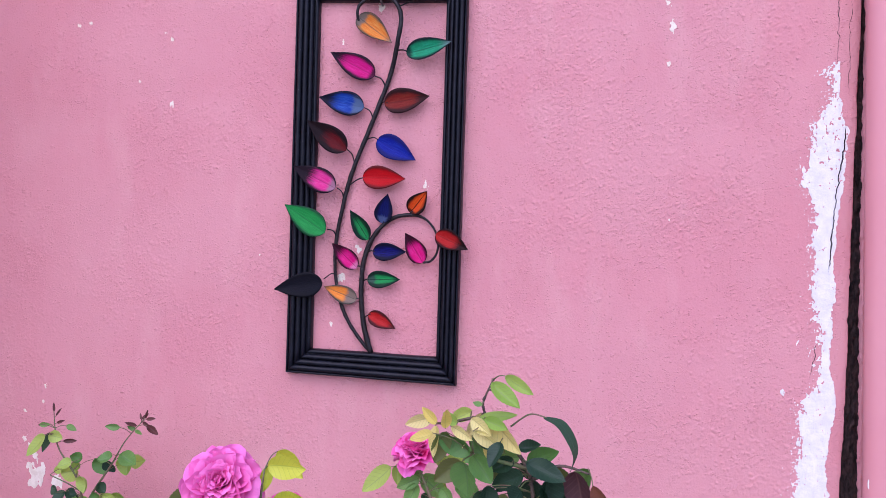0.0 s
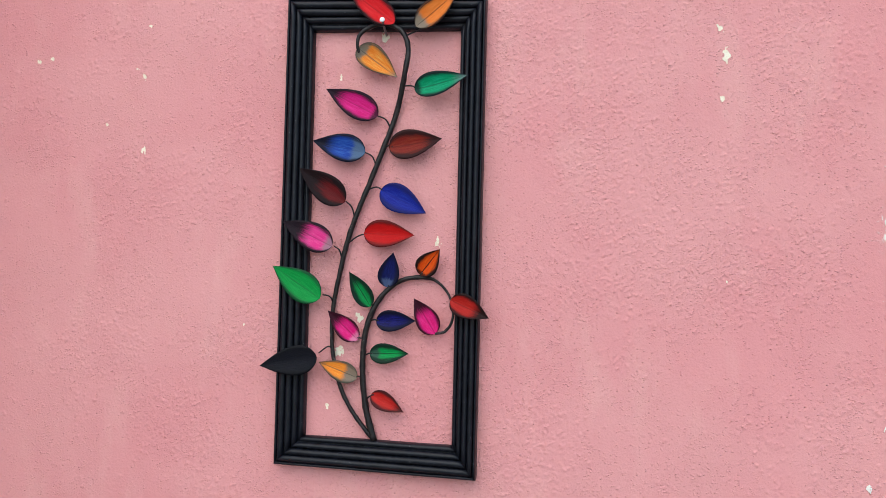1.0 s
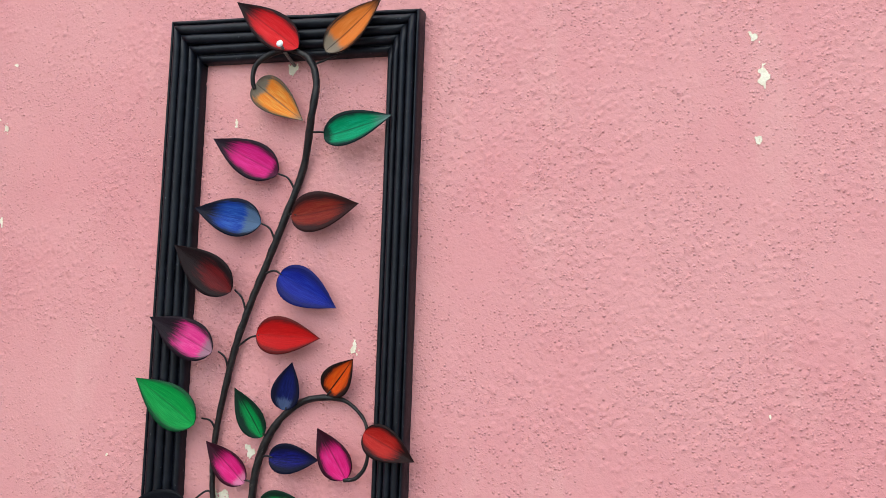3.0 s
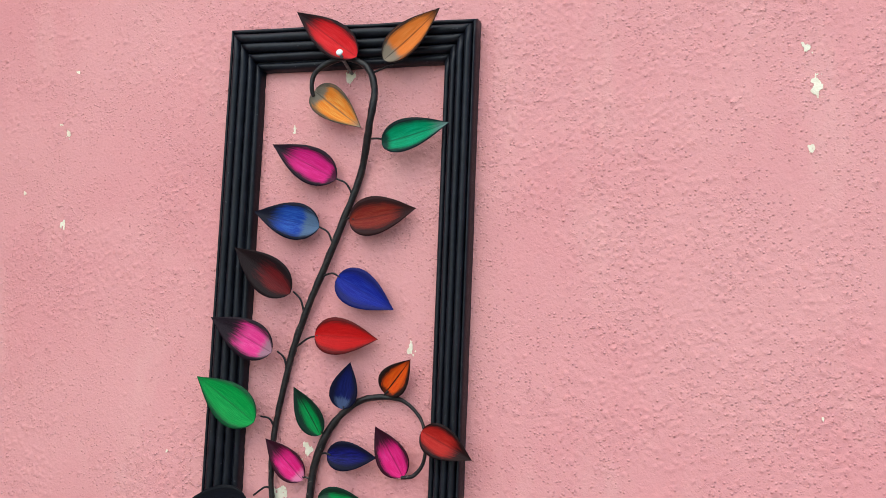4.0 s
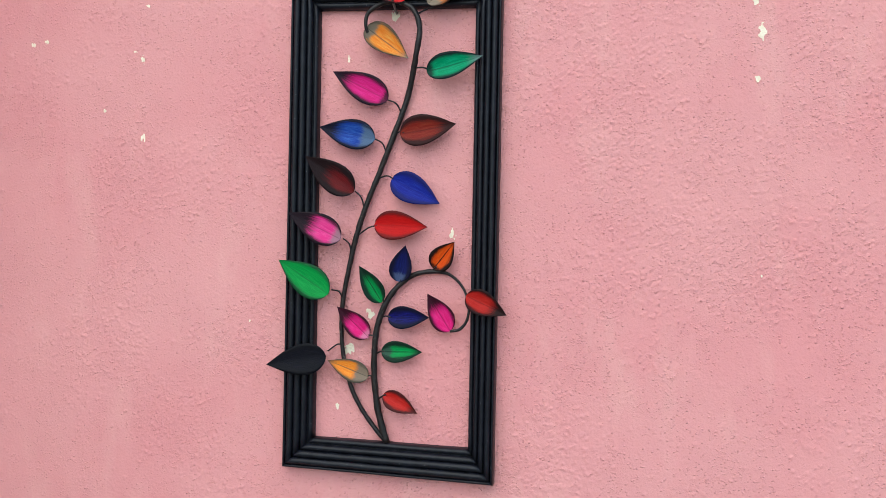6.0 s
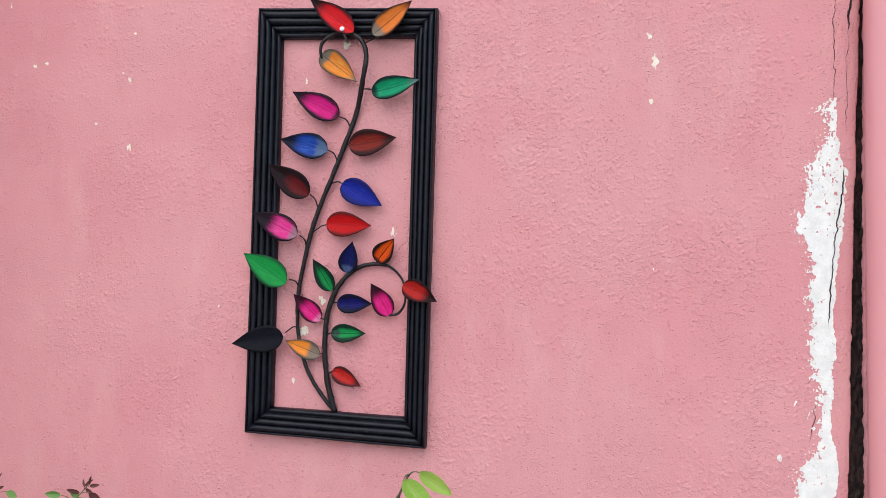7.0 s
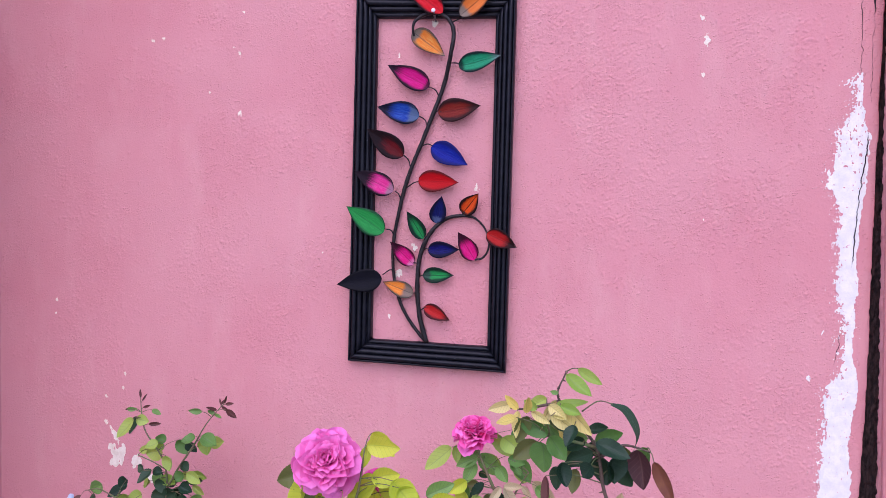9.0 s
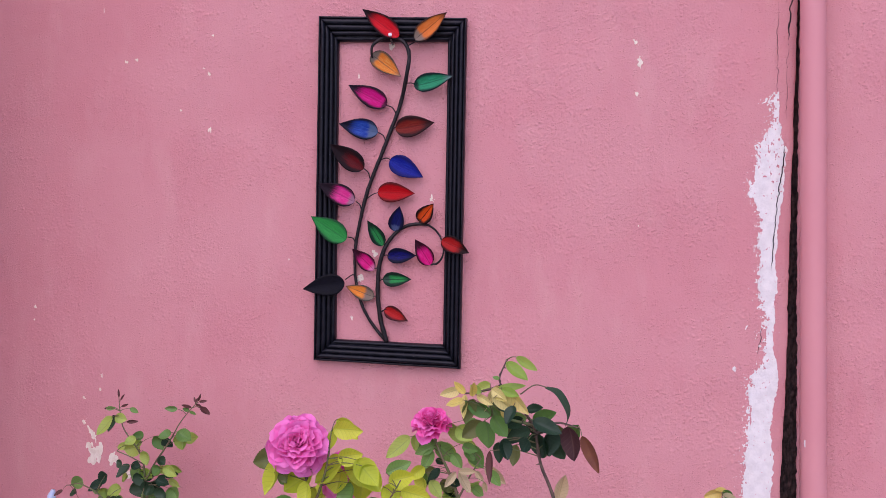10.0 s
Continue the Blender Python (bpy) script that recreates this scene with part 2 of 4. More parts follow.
def sheet(name, nu, nv, shape, material, thick=0.0):
    """A curved sheet: shape(u, v) gives its points, u along and v across."""
    verts, uvs, faces = [], [], []
    for layer in range(2 if thick else 1):
        for i in range(nu + 1):
            for j in range(nv + 1):
                q = shape(i / nu, j / nv)
                verts.append((q[0], q[1], q[2] - layer * thick))
                uvs.append((i / nu, j / nv))
    w = nv + 1
    for i in range(nu):
        for j in range(nv):
            a = i * w + j
            faces.append((a, a + w, a + w + 1, a + 1))
    if thick:
        n0 = (nu + 1) * w
        faces += [tuple(n0 + q for q in f[::-1]) for f in faces]
        ring = [j for j in range(w)] + [i * w + nv for i in range(1, nu + 1)]
        ring += [nu * w + j for j in range(nv - 1, -1, -1)] + [i * w for i in range(nu - 1, 0, -1)]
        for a, b in zip(ring, ring[1:] + ring[:1]):
            faces.append((a, b, b + n0, a + n0))
    return mesh_of(name, verts, faces, material, uvs)


def facing(base, tip, toward, width=None, length=None):
    """The pose of a leaf from base to tip whose face looks toward a direction."""
    d = Vector(tip) - Vector(base)
    x = d.normalized()
    z = Vector(toward)
    z = (z - z.dot(x) * x).normalized()
    y = z.cross(x)
    m = Matrix((x, y, z)).transposed().to_4x4()
    m.translation = Vector(base)
    sx = d.length if length is None else length
    return m @ Matrix.Diagonal((sx, width or sx, width or sx, 1))


def rnd(n, seed):
    return np.random.RandomState(seed).rand(n)


def value_noise(x, z, scale, seed):
    """Smooth noise in 0..1 on arrays."""
    table = np.random.RandomState(seed).rand(256, 256)
    a, b = x * scale + 57.3, z * scale + 91.7
    i, j = np.floor(a).astype(int), np.floor(b).astype(int)
    f, g = a - i, b - j
    f, g = f * f * (3 - 2 * f), g * g * (3 - 2 * g)
    q = lambda s, t: table[s % 256, t % 256]
    return (q(i, j) * (1 - f) + q(i + 1, j) * f) * (1 - g) + (q(i, j + 1) * (1 - f) + q(i + 1, j + 1) * f) * g


def fractal(x, z, scale, seed, octaves=4):
    out, amp, tot = 0, 1.0, 0
    for o in range(octaves):
        out = out + amp * value_noise(x, z, scale * 2**o, seed + o)
        tot += amp
        amp *= 0.55
    return out / tot


def grid_mesh(name, xs, zs, ys, material):
    """A wall front on the lines xs and zs, with depths ys[z, x]."""
    nx, nz = len(xs), len(zs)
    co = np.empty((nz, nx, 3), dtype=np.float32)
    co[..., 0], co[..., 1], co[..., 2] = xs[None, :], ys, zs[:, None]
    idx = np.arange(nx * nz).reshape(nz, nx)
    quads = np.stack([idx[:-1, :-1], idx[:-1, 1:], idx[1:, 1:], idx[1:, :-1]], -1).reshape(-1, 4)
    me = bpy.data.meshes.new(name)
    me.vertices.add(nx * nz)
    me.vertices.foreach_set("co", co.ravel())
    me.loops.add(quads.size)
    me.loops.foreach_set("vertex_index", quads.ravel().astype(np.int32))
    me.polygons.add(len(quads))
    me.polygons.foreach_set("loop_start", np.arange(0, quads.size, 4, dtype=np.int32))
    me.polygons.foreach_set("use_smooth", np.ones(len(quads), dtype=bool))
    me.materials.append(material)
    me.update(calc_edges=True)
    return me


def crumbs(xs, zs, count, seed, cover):
    """Heights of small plaster crumbs, thick in some patches and thin in others."""
    rs = np.random.RandomState(seed)
    out = np.zeros((len(zs), len(xs)))
    px = xs[0] + rs.rand(count) * (xs[-1] - xs[0])
    pz = zs[0] + rs.rand(count) * (zs[-1] - zs[0])
    keep = rs.rand(count) < cover(px, pz)
    px, pz = px[keep], pz[keep]
    n = len(px)
    r = 0.0017 + 0.0013 * rs.rand(n) ** 2
    h = 0.0008 + 0.0015 * rs.rand(n) ** 1.6
    step = xs[1] - xs[0]
    ci, cj = np.round((px - xs[0]) / step).astype(int), np.round((pz - zs[0]) / step).astype(int)
    for a in range(-4, 5):
        for b in range(-4, 5):
            i, j = ci + a, cj + b
            ok = (i >= 0) & (i < len(xs)) & (j >= 0) & (j < len(zs))
            d2 = (xs[i[ok]] - px[ok]) ** 2 + ((zs[j[ok]] - pz[ok]) * 0.9) ** 2
            np.maximum.at(out, (j[ok], i[ok]), h[ok] * np.exp(-((d2 / (r[ok] * 1.15) ** 2) ** 1.4)))
    return out


def flake(name, x0, x1, z0, z1, cell, field, lift, thick, material, depth=None):
    """A thin patch with a ragged outline where field(x, z) is above nought, lying on the wall front."""
    depth = depth or front_depth
    xs, zs = np.arange(x0, x1 + cell, cell), np.arange(z0, z1 + cell, cell)
    gx, gz = np.meshgrid(xs, zs)
    f = field(gx, gz)
    index, verts, faces = {}, [], []

    def vert(px, pz):
        key = (round(px, 5), round(pz, 5))
        if key not in index:
            index[key] = len(verts)
            verts.append((px, depth(px, pz) - lift, pz))
        return index[key]

    some = (f[:-1, :-1] > 0) | (f[:-1, 1:] > 0) | (f[1:, 1:] > 0) | (f[1:, :-1] > 0)
    for j, i in zip(*np.nonzero(some)):
        ring = [(xs[i], zs[j], f[j, i]), (xs[i + 1], zs[j], f[j, i + 1]), (xs[i + 1], zs[j + 1], f[j + 1, i + 1]), (xs[i], zs[j + 1], f[j + 1, i])]
        poly = []
        for (ax, az, af), (bx, bz, bf) in zip(ring, ring[1:] + ring[:1]):
            if af > 0:
                poly.append(vert(ax, az))
            if (af > 0) != (bf > 0):
                t = af / (af - bf)
                poly.append(vert(ax + t * (bx - ax), az + t * (bz - az)))
        poly = [p for n, p in enumerate(poly) if p != poly[n - 1]]
        if len(poly) > 2:
            faces.append(tuple(poly))
    edges = {}
    for fc in faces:
        for a, b in zip(fc, fc[1:] + fc[:1]):
            edges[(a, b)] = 1
    n0 = len(verts)
    back = {}
    for a, b in list(edges):
        if (b, a) not in edges:
            for q in (a, b):
                if q not in back:
                    back[q] = len(verts)
                    verts.append((verts[q][0], verts[q][1] + thick, verts[q][2]))
            faces.append((b, a, back[a], back[b]))
    return mesh_of(name, verts, faces, material, smooth=False)


# ---- ground and walls ----
S = 60
structure("ground", mesh_of("ground", [(-S, -S, 0), (S, -S, 0), (S, S, 0), (-S, S, 0)], [(0, 1, 2, 3)], CONCRETE), "grey concrete yard ground in front of the pink wall", "ground")

TOP = 2.75
LEFT_END = -1.085
CELL = 0.0022
GAP_Z, GAP_X = (0.0, 0.61, 0.83, 1.05, 1.27, 1.485, 1.70, 1.90, 2.75), (1.280, 1.296, 1.305, 1.309, 1.312, 1.316, 1.321, 1.325, 1.330)


def wall_front(name, x0, x1, seed, dense):
    xs = np.arange(x0, x1, CELL)
    zs = np.arange(0.42, 2.06, CELL)
    gx, gz = np.meshgrid(xs, zs)
    cover = lambda px, pz: dense * np.clip((fractal(px, pz, 5.5, seed, 4) - 0.40) * 4.6, 0.04, 1.0) * np.clip(0.35 + (px + 0.9) * 0.6, 0.25, 1)
    h = crumbs(xs, zs, int(52000 * (x1 - x0) / 2.5), seed + 20, cover)
    rough = np.clip((fractal(gx, gz, 5.5, seed, 4) - 0.40) * 4.6, 0.05, 1)
    ys = -h - 0.0008 * (0.3 + 0.7 * rough) * fractal(gx, gz * 1.15, 150, seed + 5, 2) - 0.006 * fractal(gx, gz, 2.5, seed + 9, 3) + 0.005
    ys -= 0.0014 * fractal(gx * 2.0, gz * 0.7, 18, seed + 13, 3)
    return xs, zs, gx, gz, ys


def closed_wall(name, xs, zs, ys, label):
    """Adds the plain wall above, below and behind the worked front."""
    zs = np.concatenate([[0.0], zs, [TOP]])
    ys = np.concatenate([ys[:1], ys, ys[-1:]])
    ob = structure(name, grid_mesh(name, xs, zs, ys, PINK), label, "wall")
    return ob


xs, zs, gx, gz, ys = wall_front("wall_north", LEFT_END, 1.345, 3, 1.0)
edge = np.interp(gz, GAP_Z, GAP_X) + 0.003 * (fractal(gx * 0 + 3, gz, 14, 41, 4) - 0.5) * 2 + 0.0022 * (value_noise(gx, gz, 70, 44) - 0.5)
fall = np.clip((gx - edge) / 0.004, 0, 1)
ys = ys * (1 - fall) + 0.045 * fall
ys += 0.004 * np.clip((gx - (edge - 0.02)) / 0.02, 0, 1) ** 2 * (1 - fall)
FRONT = ys.copy()
FRONT_X, FRONT_Z = xs[0], zs[0]


def front_depth(x, z):
    """Where the plaster front of the main wall lies, without its crumbs."""
    i = int(min(max((x - FRONT_X) / CELL, 2), FRONT.shape[1] - 3))
    j = int(min(max((z - FRONT_Z) / CELL, 2), FRONT.shape[0] - 3))
    return float(np.median(FRONT[j - 2 : j + 3, i - 2 : i + 3]))


main_wall = closed_wall("wall_north", xs, zs, ys, "pink painted rough plaster wall with chipped paint")

xs, zs, gx, gz, ys = wall_front("wall_north_east", 1.316, 1.80, 11, 0.8)
edge = np.interp(gz, (0.5, 0.9, 1.2, 1.5, 2.1), (1.341, 1.338, 1.335, 1.334, 1.334)) + 0.006 * (fractal(gx * 0 + 1, gz, 30, 47, 3) - 0.5)
fall = np.clip((edge - gx) / 0.004, 0, 1)
ys = (ys - 0.002) * (1 - fall) + 0.046 * fall
closed_wall("wall_north_east", np.append(xs, 4.0), zs, np.concatenate([ys, ys[:, -1:]], 1), "pink painted rough plaster wall beyond the downpipe")


def slab(name, x0, x1, y0, y1, z0, z1, material, label, category):
    bm = bmesh.new()
    bmesh.ops.create_cube(bm, size=1, matrix=Matrix.Translation(((x0 + x1) / 2, (y0 + y1) / 2, (z0 + z1) / 2)) @ Matrix.Diagonal((x1 - x0, y1 - y0, z1 - z0, 1)))
    me = bpy.data.meshes.new(name)
    bm.to_mesh(me)
    bm.free()
    me.materials.append(material)
    return structure(name, me, label, category)


slab("wall_core", LEFT_END - 0.2, 4.0, 0.05, 0.25, 0, TOP, PINK, "masonry core of the pink plaster wall", "wall")
# side wall out of view, added to shade and tint the left end
slab("wall_west", LEFT_END - 0.2, LEFT_END, -0.7, 0.05, 0, TOP, PINK, "unseen pink plaster side wall added to darken the left end", "wall")

# dark rough joint between the two walls
xs, zs = np.arange(1.24, 1.40, 0.003), np.arange(0.0, TOP, 0.003)
gx, gz = np.meshgrid(xs, zs)
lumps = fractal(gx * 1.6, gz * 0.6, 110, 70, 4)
structure("joint_filler", grid_mesh("joint_filler", xs, zs, 0.026 - 0.022 * lumps, DARK), "black rough fill in the open joint beside the downpipe", "wall")

# ---- filler patch, cracks and chips on the wall ----
PATCH_Z = (0.0, 0.556, 0.654, 0.742, 0.804, 0.887, 0.910, 0.963, 1.05, 1.085, 1.137, 1.224, 1.311, 1.355, 1.381, 1.420, 1.446, 1.511, 1.536, 1.571, 1.622, 1.640, 1.661)
PATCH_L = (1.190, 1.195, 1.200, 1.205, 1.207, 1.209, 1.244, 1.250, 1.246, 1.232, 1.234, 1.232, 1.231, 1.224, 1.203, 1.206, 1.225, 1.222, 1.233, 1.260, 1.259, 1.240, 1.266)
PATCH_R = (1.262, 1.266, 1.276, 1.264, 1.273, 1.286, 1.283, 1.267, 1.274, 1.274, 1.275, 1.275, 1.279, 1.287, 1.290, 1.292, 1.294, 1.301, 1.286, 1.283, 1.277, 1.277, 1.280)


def patch_field(x, z):
    left = np.interp(z, PATCH_Z, PATCH_L) + 0.026 * (fractal(x * 1.6, z, 70, 80, 5) - 0.5) * 2 + 0.018 * (fractal(x * 2, z, 260, 83, 3) - 0.5)
    right = np.interp(z, PATCH_Z, PATCH_R) + 0.007 * (fractal(x, z, 60, 86, 4) - 0.5) * 2 + 0.005 * (fractal(x, z, 280, 87, 2) - 0.5)
    f = np.minimum(x - left, right - x)
    f = np.minimum(f, 1.662 - z + 0.03 * (fractal(x, z, 60, 90, 3) - 0.5))
    holes = fractal(x * 1.5, z, 150, 95, 4) - np.interp(z, (0.5, 1.25, 1.36, 1.45, 1.50, 1.56, 1.62, 1.66), (0.24, 0.24, 0.25, 0.33, 0.35, 0.32, 0.40, 0.50))
    f = np.minimum(f, holes * 0.05)
    # crumbs of filler scattered beside the smear
    near = np.interp(z, PATCH_Z, PATCH_L) - x
    specks = fractal(x, z, 330, 98, 2) - 0.66 - np.abs(near) * 6 - np.clip(z - 1.65, 0, 1) * 20
    return np.maximum(f, specks * 0.01)


patch = part("filler_patch", flake("filler_patch", 1.15, 1.33, 0.0, 1.69, 0.0016, patch_field, 0.0016, 0.004, FILLER), main_wall, None, "smeared white filler along the crack")


def ribbon_field(pz, px, width, seed):
    """A thin crack along x = px(z)."""
    def f(x, z):
        c = np.interp(z, pz, px) + 0.005 * (fractal(x * 0, z, 70, seed, 5) - 0.5) * 2
        w = width * np.clip(np.minimum((z - pz[0]) / 0.04, (pz[-1] - z) / 0.04), 0, 1) * (0.35 + 1.1 * fractal(x * 0, z, 25, seed + 3, 3))
        return w - np.abs(x - c)
    return f


CRACKS = (
    ((1.80, 1.83, 1.90, 1.935, 2.05), (1.300, 1.302, 1.306, 1.319, 1.327), 0.0022, 120, 0.0010),
    ((1.58, 1.66, 1.74, 1.81), (1.297, 1.299, 1.298, 1.301), 0.0006, 130, 0.0010),
    ((1.63, 1.72, 1.80, 1.92), (1.272, 1.274, 1.271, 1.276), 0.0006, 134, 0.0010),
    ((1.17, 1.24, 1.33, 1.40, 1.46, 1.53), (1.264, 1.266, 1.272, 1.280, 1.288, 1.296), 0.0012, 140, 0.0028),
    ((0.93, 0.99, 1.06), (1.225, 1.236, 1.243), 0.0006, 146, 0.0010),
)
for crack_z, crack_x, width, seed, lift in CRACKS:
    part("crack", flake("crack", min(crack_x) - 0.02, max(crack_x) + 0.02, crack_z[0], crack_z[-1], 0.0012, ribbon_field(crack_z, crack_x, width, seed), lift, 0.003, CRACK), main_wall, None, "dark hairline crack in the plaster")


def chip(x, z, w, h, seed, material=CREAM, lean=0.0):
    """A spot where the pink paint has flaked off."""
    def f(gx, gz):
        u, v = (gx - x - lean * (gz - z)) / (w / 2), (gz - z) / (h / 2)
        a = np.sqrt(u * u + v * v + 1e-9)
        return (0.72 - a + 2.0 * (fractal(gx * 1.3, gz * 0.8, 3.0 / max(w, 0.009), seed, 4) - 0.5)) * w * 0.3
    cell = max(min(w, h) / 14, 0.0006)
    me = flake("paint_chip", x - w, x + w, z - h, z + h, cell, f, 0.0011, 0.003, material)
    if len(me.polygons):
        part("paint_chip", me, main_wall, None)


chip(0.908, 1.753, 0.022, 0.032, 201)
chip(0.895, 1.810, 0.016, 0.018, 202)
chip(0.897, 1.665, 0.011, 0.018, 203)
chip(-0.340, 1.582, 0.013, 0.020, 204)
chip(0.322, 1.378, 0.016, 0.024, 205)
chip(0.111, 1.732, 0.007, 0.014, 206)
chip(0.209, 1.815, 0.030, 0.022, 207)
chip(1.168, 0.905, 0.011, 0.016, 208, FILLER)
chip(0.157, 1.214, 0.018, 0.036, 209)
chip(0.110, 1.147, 0.030, 0.026, 210)
chip(-0.712, 0.610, 0.055, 0.075, 211)
chip(-0.722, 0.665, 0.020, 0.060, 212, CREAM, -0.5)
chip(-0.655, 0.590, 0.040, 0.040, 213)
chip(-0.688, 0.842, 0.008, 0.015, 214)
chip(-0.694, 0.800, 0.007, 0.010, 215)
chip(-0.747, 0.773, 0.010, 0.012, 216)
chip(-0.748, 0.700, 0.016, 0.022, 217)
chip(-0.567, 1.793, 0.010, 0.010, 218)
chip(-0.600, 1.788, 0.012, 0.010, 219)
chip(-0.671, 1.942, 0.006, 0.014, 220)
chip(-0.342, 1.747, 0.008, 0.020, 221)
chip(-0.360, 1.765, 0.012, 0.008, 222)
chip(-0.330, 1.860, 0.008, 0.008, 223)
chip(0.088, 1.030, 0.008, 0.014, 224)
chip(-0.902, 1.049, 0.010, 0.010, 225)
chip(-0.905, 1.010, 0.006, 0.008, 226)
chip(-0.430, 1.640, 0.006, 0.009, 227)
chip(-0.62, 0.545, 0.05, 0.03, 228)
chip(0.905, 1.30, 0.005, 0.008, 229)
chip(-0.10, 1.20, 0.005, 0.007, 230)
chip(1.215, 0.855, 0.006, 0.006, 231, FILLER)
chip(1.198, 1.02, 0.004, 0.02, 232, FILLER, 0.4)
chip(1.226, 1.00, 0.003, 0.03, 233, FILLER, 0.3)

# ---- downpipe ----
PIPE_Y = -0.043
R = 0.0325


def pipe_x(z):
    """The pipe leans a little toward the filler at its top."""
    return 1.3765 - 0.0132 * z


pipe = thing("downpipe", (pipe_x(0), PIPE_Y, 0), "pink painted round plastic downpipe against the wall", "pipe")
part("tube", tube("pipe_tube", [(pipe_x(z), PIPE_Y, z) for z in (0, 0.7, 1.4, 2.1, TOP)], (R, R), PIPE, 48, 4), pipe)
part("bracket", tube("pipe_bracket", [(pipe_x(z), PIPE_Y, z) for z in (2.30, 2.325)], (R + 0.004, R + 0.004), PIPE, 40, 2), pipe, None, "pink painted pipe bracket")
part("paint_chip", flake("pipe_chip", 1.332, 1.352, 0.69, 0.75, 0.0008, lambda x, z: 0.0016 - np.hypot(x - 1.3405, (z - 0.72) * 0.15), 0.0, 0.004, FILLER, lambda x, z: PIPE_Y - 0.0200), pipe)

# ---- framed vine on the wall ----
art = thing("wall_art", (0.2, 0, 0.90), "black ribbed frame wall hanging with coloured tin leaves", "wall decoration")
OUT = [Vector((-0.003, 0, 1.903)), Vector((0.425, 0, 1.885)), Vector((0.408, 0, 0.891)), Vector((-0.021, 0, 0.908))]
INN = [Vector((0.053, 0, 1.830)), Vector((0.371, 0, 1.822)), Vector((0.358, 0, 0.958)), Vector((0.042, 0, 0.968))]
RIBS = ((0.00, 0.13, 0.027), (0.13, 0.36, 0.032), (0.36, 0.59, 0.031), (0.59, 0.80, 0.027), (0.80, 1.00, 0.020))


def rib(side, f0, f1, height):
    """One rounded rib of a frame side, mitred at both ends."""
    a, b = side, (side + 1) % 4
    count, arc = 36, 9
    verts, faces = [], []
    for i in range(count + 1):
        t = i / count
        for j in range(arc + 2):
            s = (j - 1) / (arc - 1) if 0 < j < arc + 1 else (0 if j == 0 else 1)
            f = f0 + (f1 - f0) * min(max(s, 0), 1)
            p = (OUT[a].lerp(INN[a], f)).lerp(OUT[b].lerp(INN[b], f), t)
            bulge = math.sin(math.pi * min(max(s, 0), 1)) ** 0.55
            wob = 0.0012 * noise.noise(Vector((p.x * 14, f0 * 40 + side, p.z * 14)))
            y = 0.002 if j in (0, arc + 1) else -(height - 0.0070 + 0.0070 * bulge + wob)
            verts.append((p.x + wob * 0.5, y, p.z + wob * 0.5))
    w = arc + 2
    for i in range(count):
        for j in range(w - 1):
            q = i * w + j
            faces.append((q, q + 1, q + w + 1, q + w))
    faces.append(tuple(range(w))[::-1])
    faces.append(tuple(count * w + j for j in range(w)))
    return mesh_of("rib", verts, faces, BLACK)


for side in range(4):
    a, b = side, (side + 1) % 4
    # flat backing lath of the side, carrying its ribs
    q = [OUT[a].lerp(INN[a], 0.06), OUT[b].lerp(INN[b], 0.06), OUT[b].lerp(INN[b], 0.94), OUT[a].lerp(INN[a], 0.94)]
    verts = [(p.x, y, p.z) for y in (0.0, -0.016) for p in q]
    lath = part("frame_side", mesh_of("frame_side", verts, [(0, 1, 2, 3), (7, 6, 5, 4), (0, 4, 5, 1), (1, 5, 6, 2), (2, 6, 7, 3), (3, 7, 4, 0)], BLACK, smooth=False), art)
    for f0, f1, height in RIBS:
        part("rib", rib(side, f0, f1, height), lath)

V = -0.011
vine_pts = [(0.157, -0.030, 1.776), (0.154, -0.033, 1.790), (0.158, -0.033, 1.812), (0.180, -0.033, 1.828), (0.216, -0.033, 1.834), (0.249, -0.033, 1.817), (0.263, -0.033, 1.780), (0.255, -0.030, 1.727), (0.236, V, 1.654), (0.208, V, 1.577), (0.177, V, 1.499), (0.151, V, 1.436), (0.130, V, 1.373), (0.113, V, 1.300), (0.102, V, 1.237), (0.100, V, 1.175), (0.108, V, 1.113), (0.129, V, 1.052), (0.161, V, 1.002), (0.194, V, 0.963)]
part("vine", tube("vine", vine_pts, (0.0028, 0.0042, 0.0048, 0.0055, 0.0056, 0.0058, 0.0055, 0.0050, 0.0042, 0.0045, 0.0045), VINE, 10, 6, 0.28), art, None, "dark lacquered curling iron vine")
vine2 = [(0.194, V, 0.963), (0.177, V, 1.023), (0.168, V, 1.094), (0.169, V, 1.156), (0.175, V, 1.197), (0.191, V, 1.239), (0.217, V, 1.275), (0.253, V, 1.299), (0.290, V, 1.304), (0.321, V, 1.298), (0.348, V, 1.271), (0.361, -0.030, 1.236), (0.358, -0.031, 1.211), (0.344, -0.031, 1.193), (0.325, -0.031, 1.189)]
part("vine", tube("vine", vine2, (0.0068, 0.0062, 0.0062, 0.0060, 0.0055, 0.0045, 0.0028, 0.0022, 0.0030, 0.0028), VINE, 10, 6, 0.28), art, None, "dark lacquered curling iron vine")


VINE_LINE = glide(vine_pts, 6) + glide(vine2, 6)


def stalk(x0, z0, x1, z1, sag=0.006):
    near = min(VINE_LINE, key=lambda p: math.hypot(p.x - x0, p.z - z0))
    x0, z0 = near.x, near.z
    mid = ((x0 + x1) / 2 + sag * 0.6, -0.015, (z0 + z1) / 2 + sag)
    part("stalk", tube("stalk", [tuple(near), mid, (x1, -0.016, z1)], (0.0018, 0.0015), VINE, 7, 5), art)


stalk(0.265, 1.810, 0.287, 1.824)
stalk(0.254, 1.700, 0.283, 1.694)
stalk(0.215, 1.620, 0.195, 1.644)
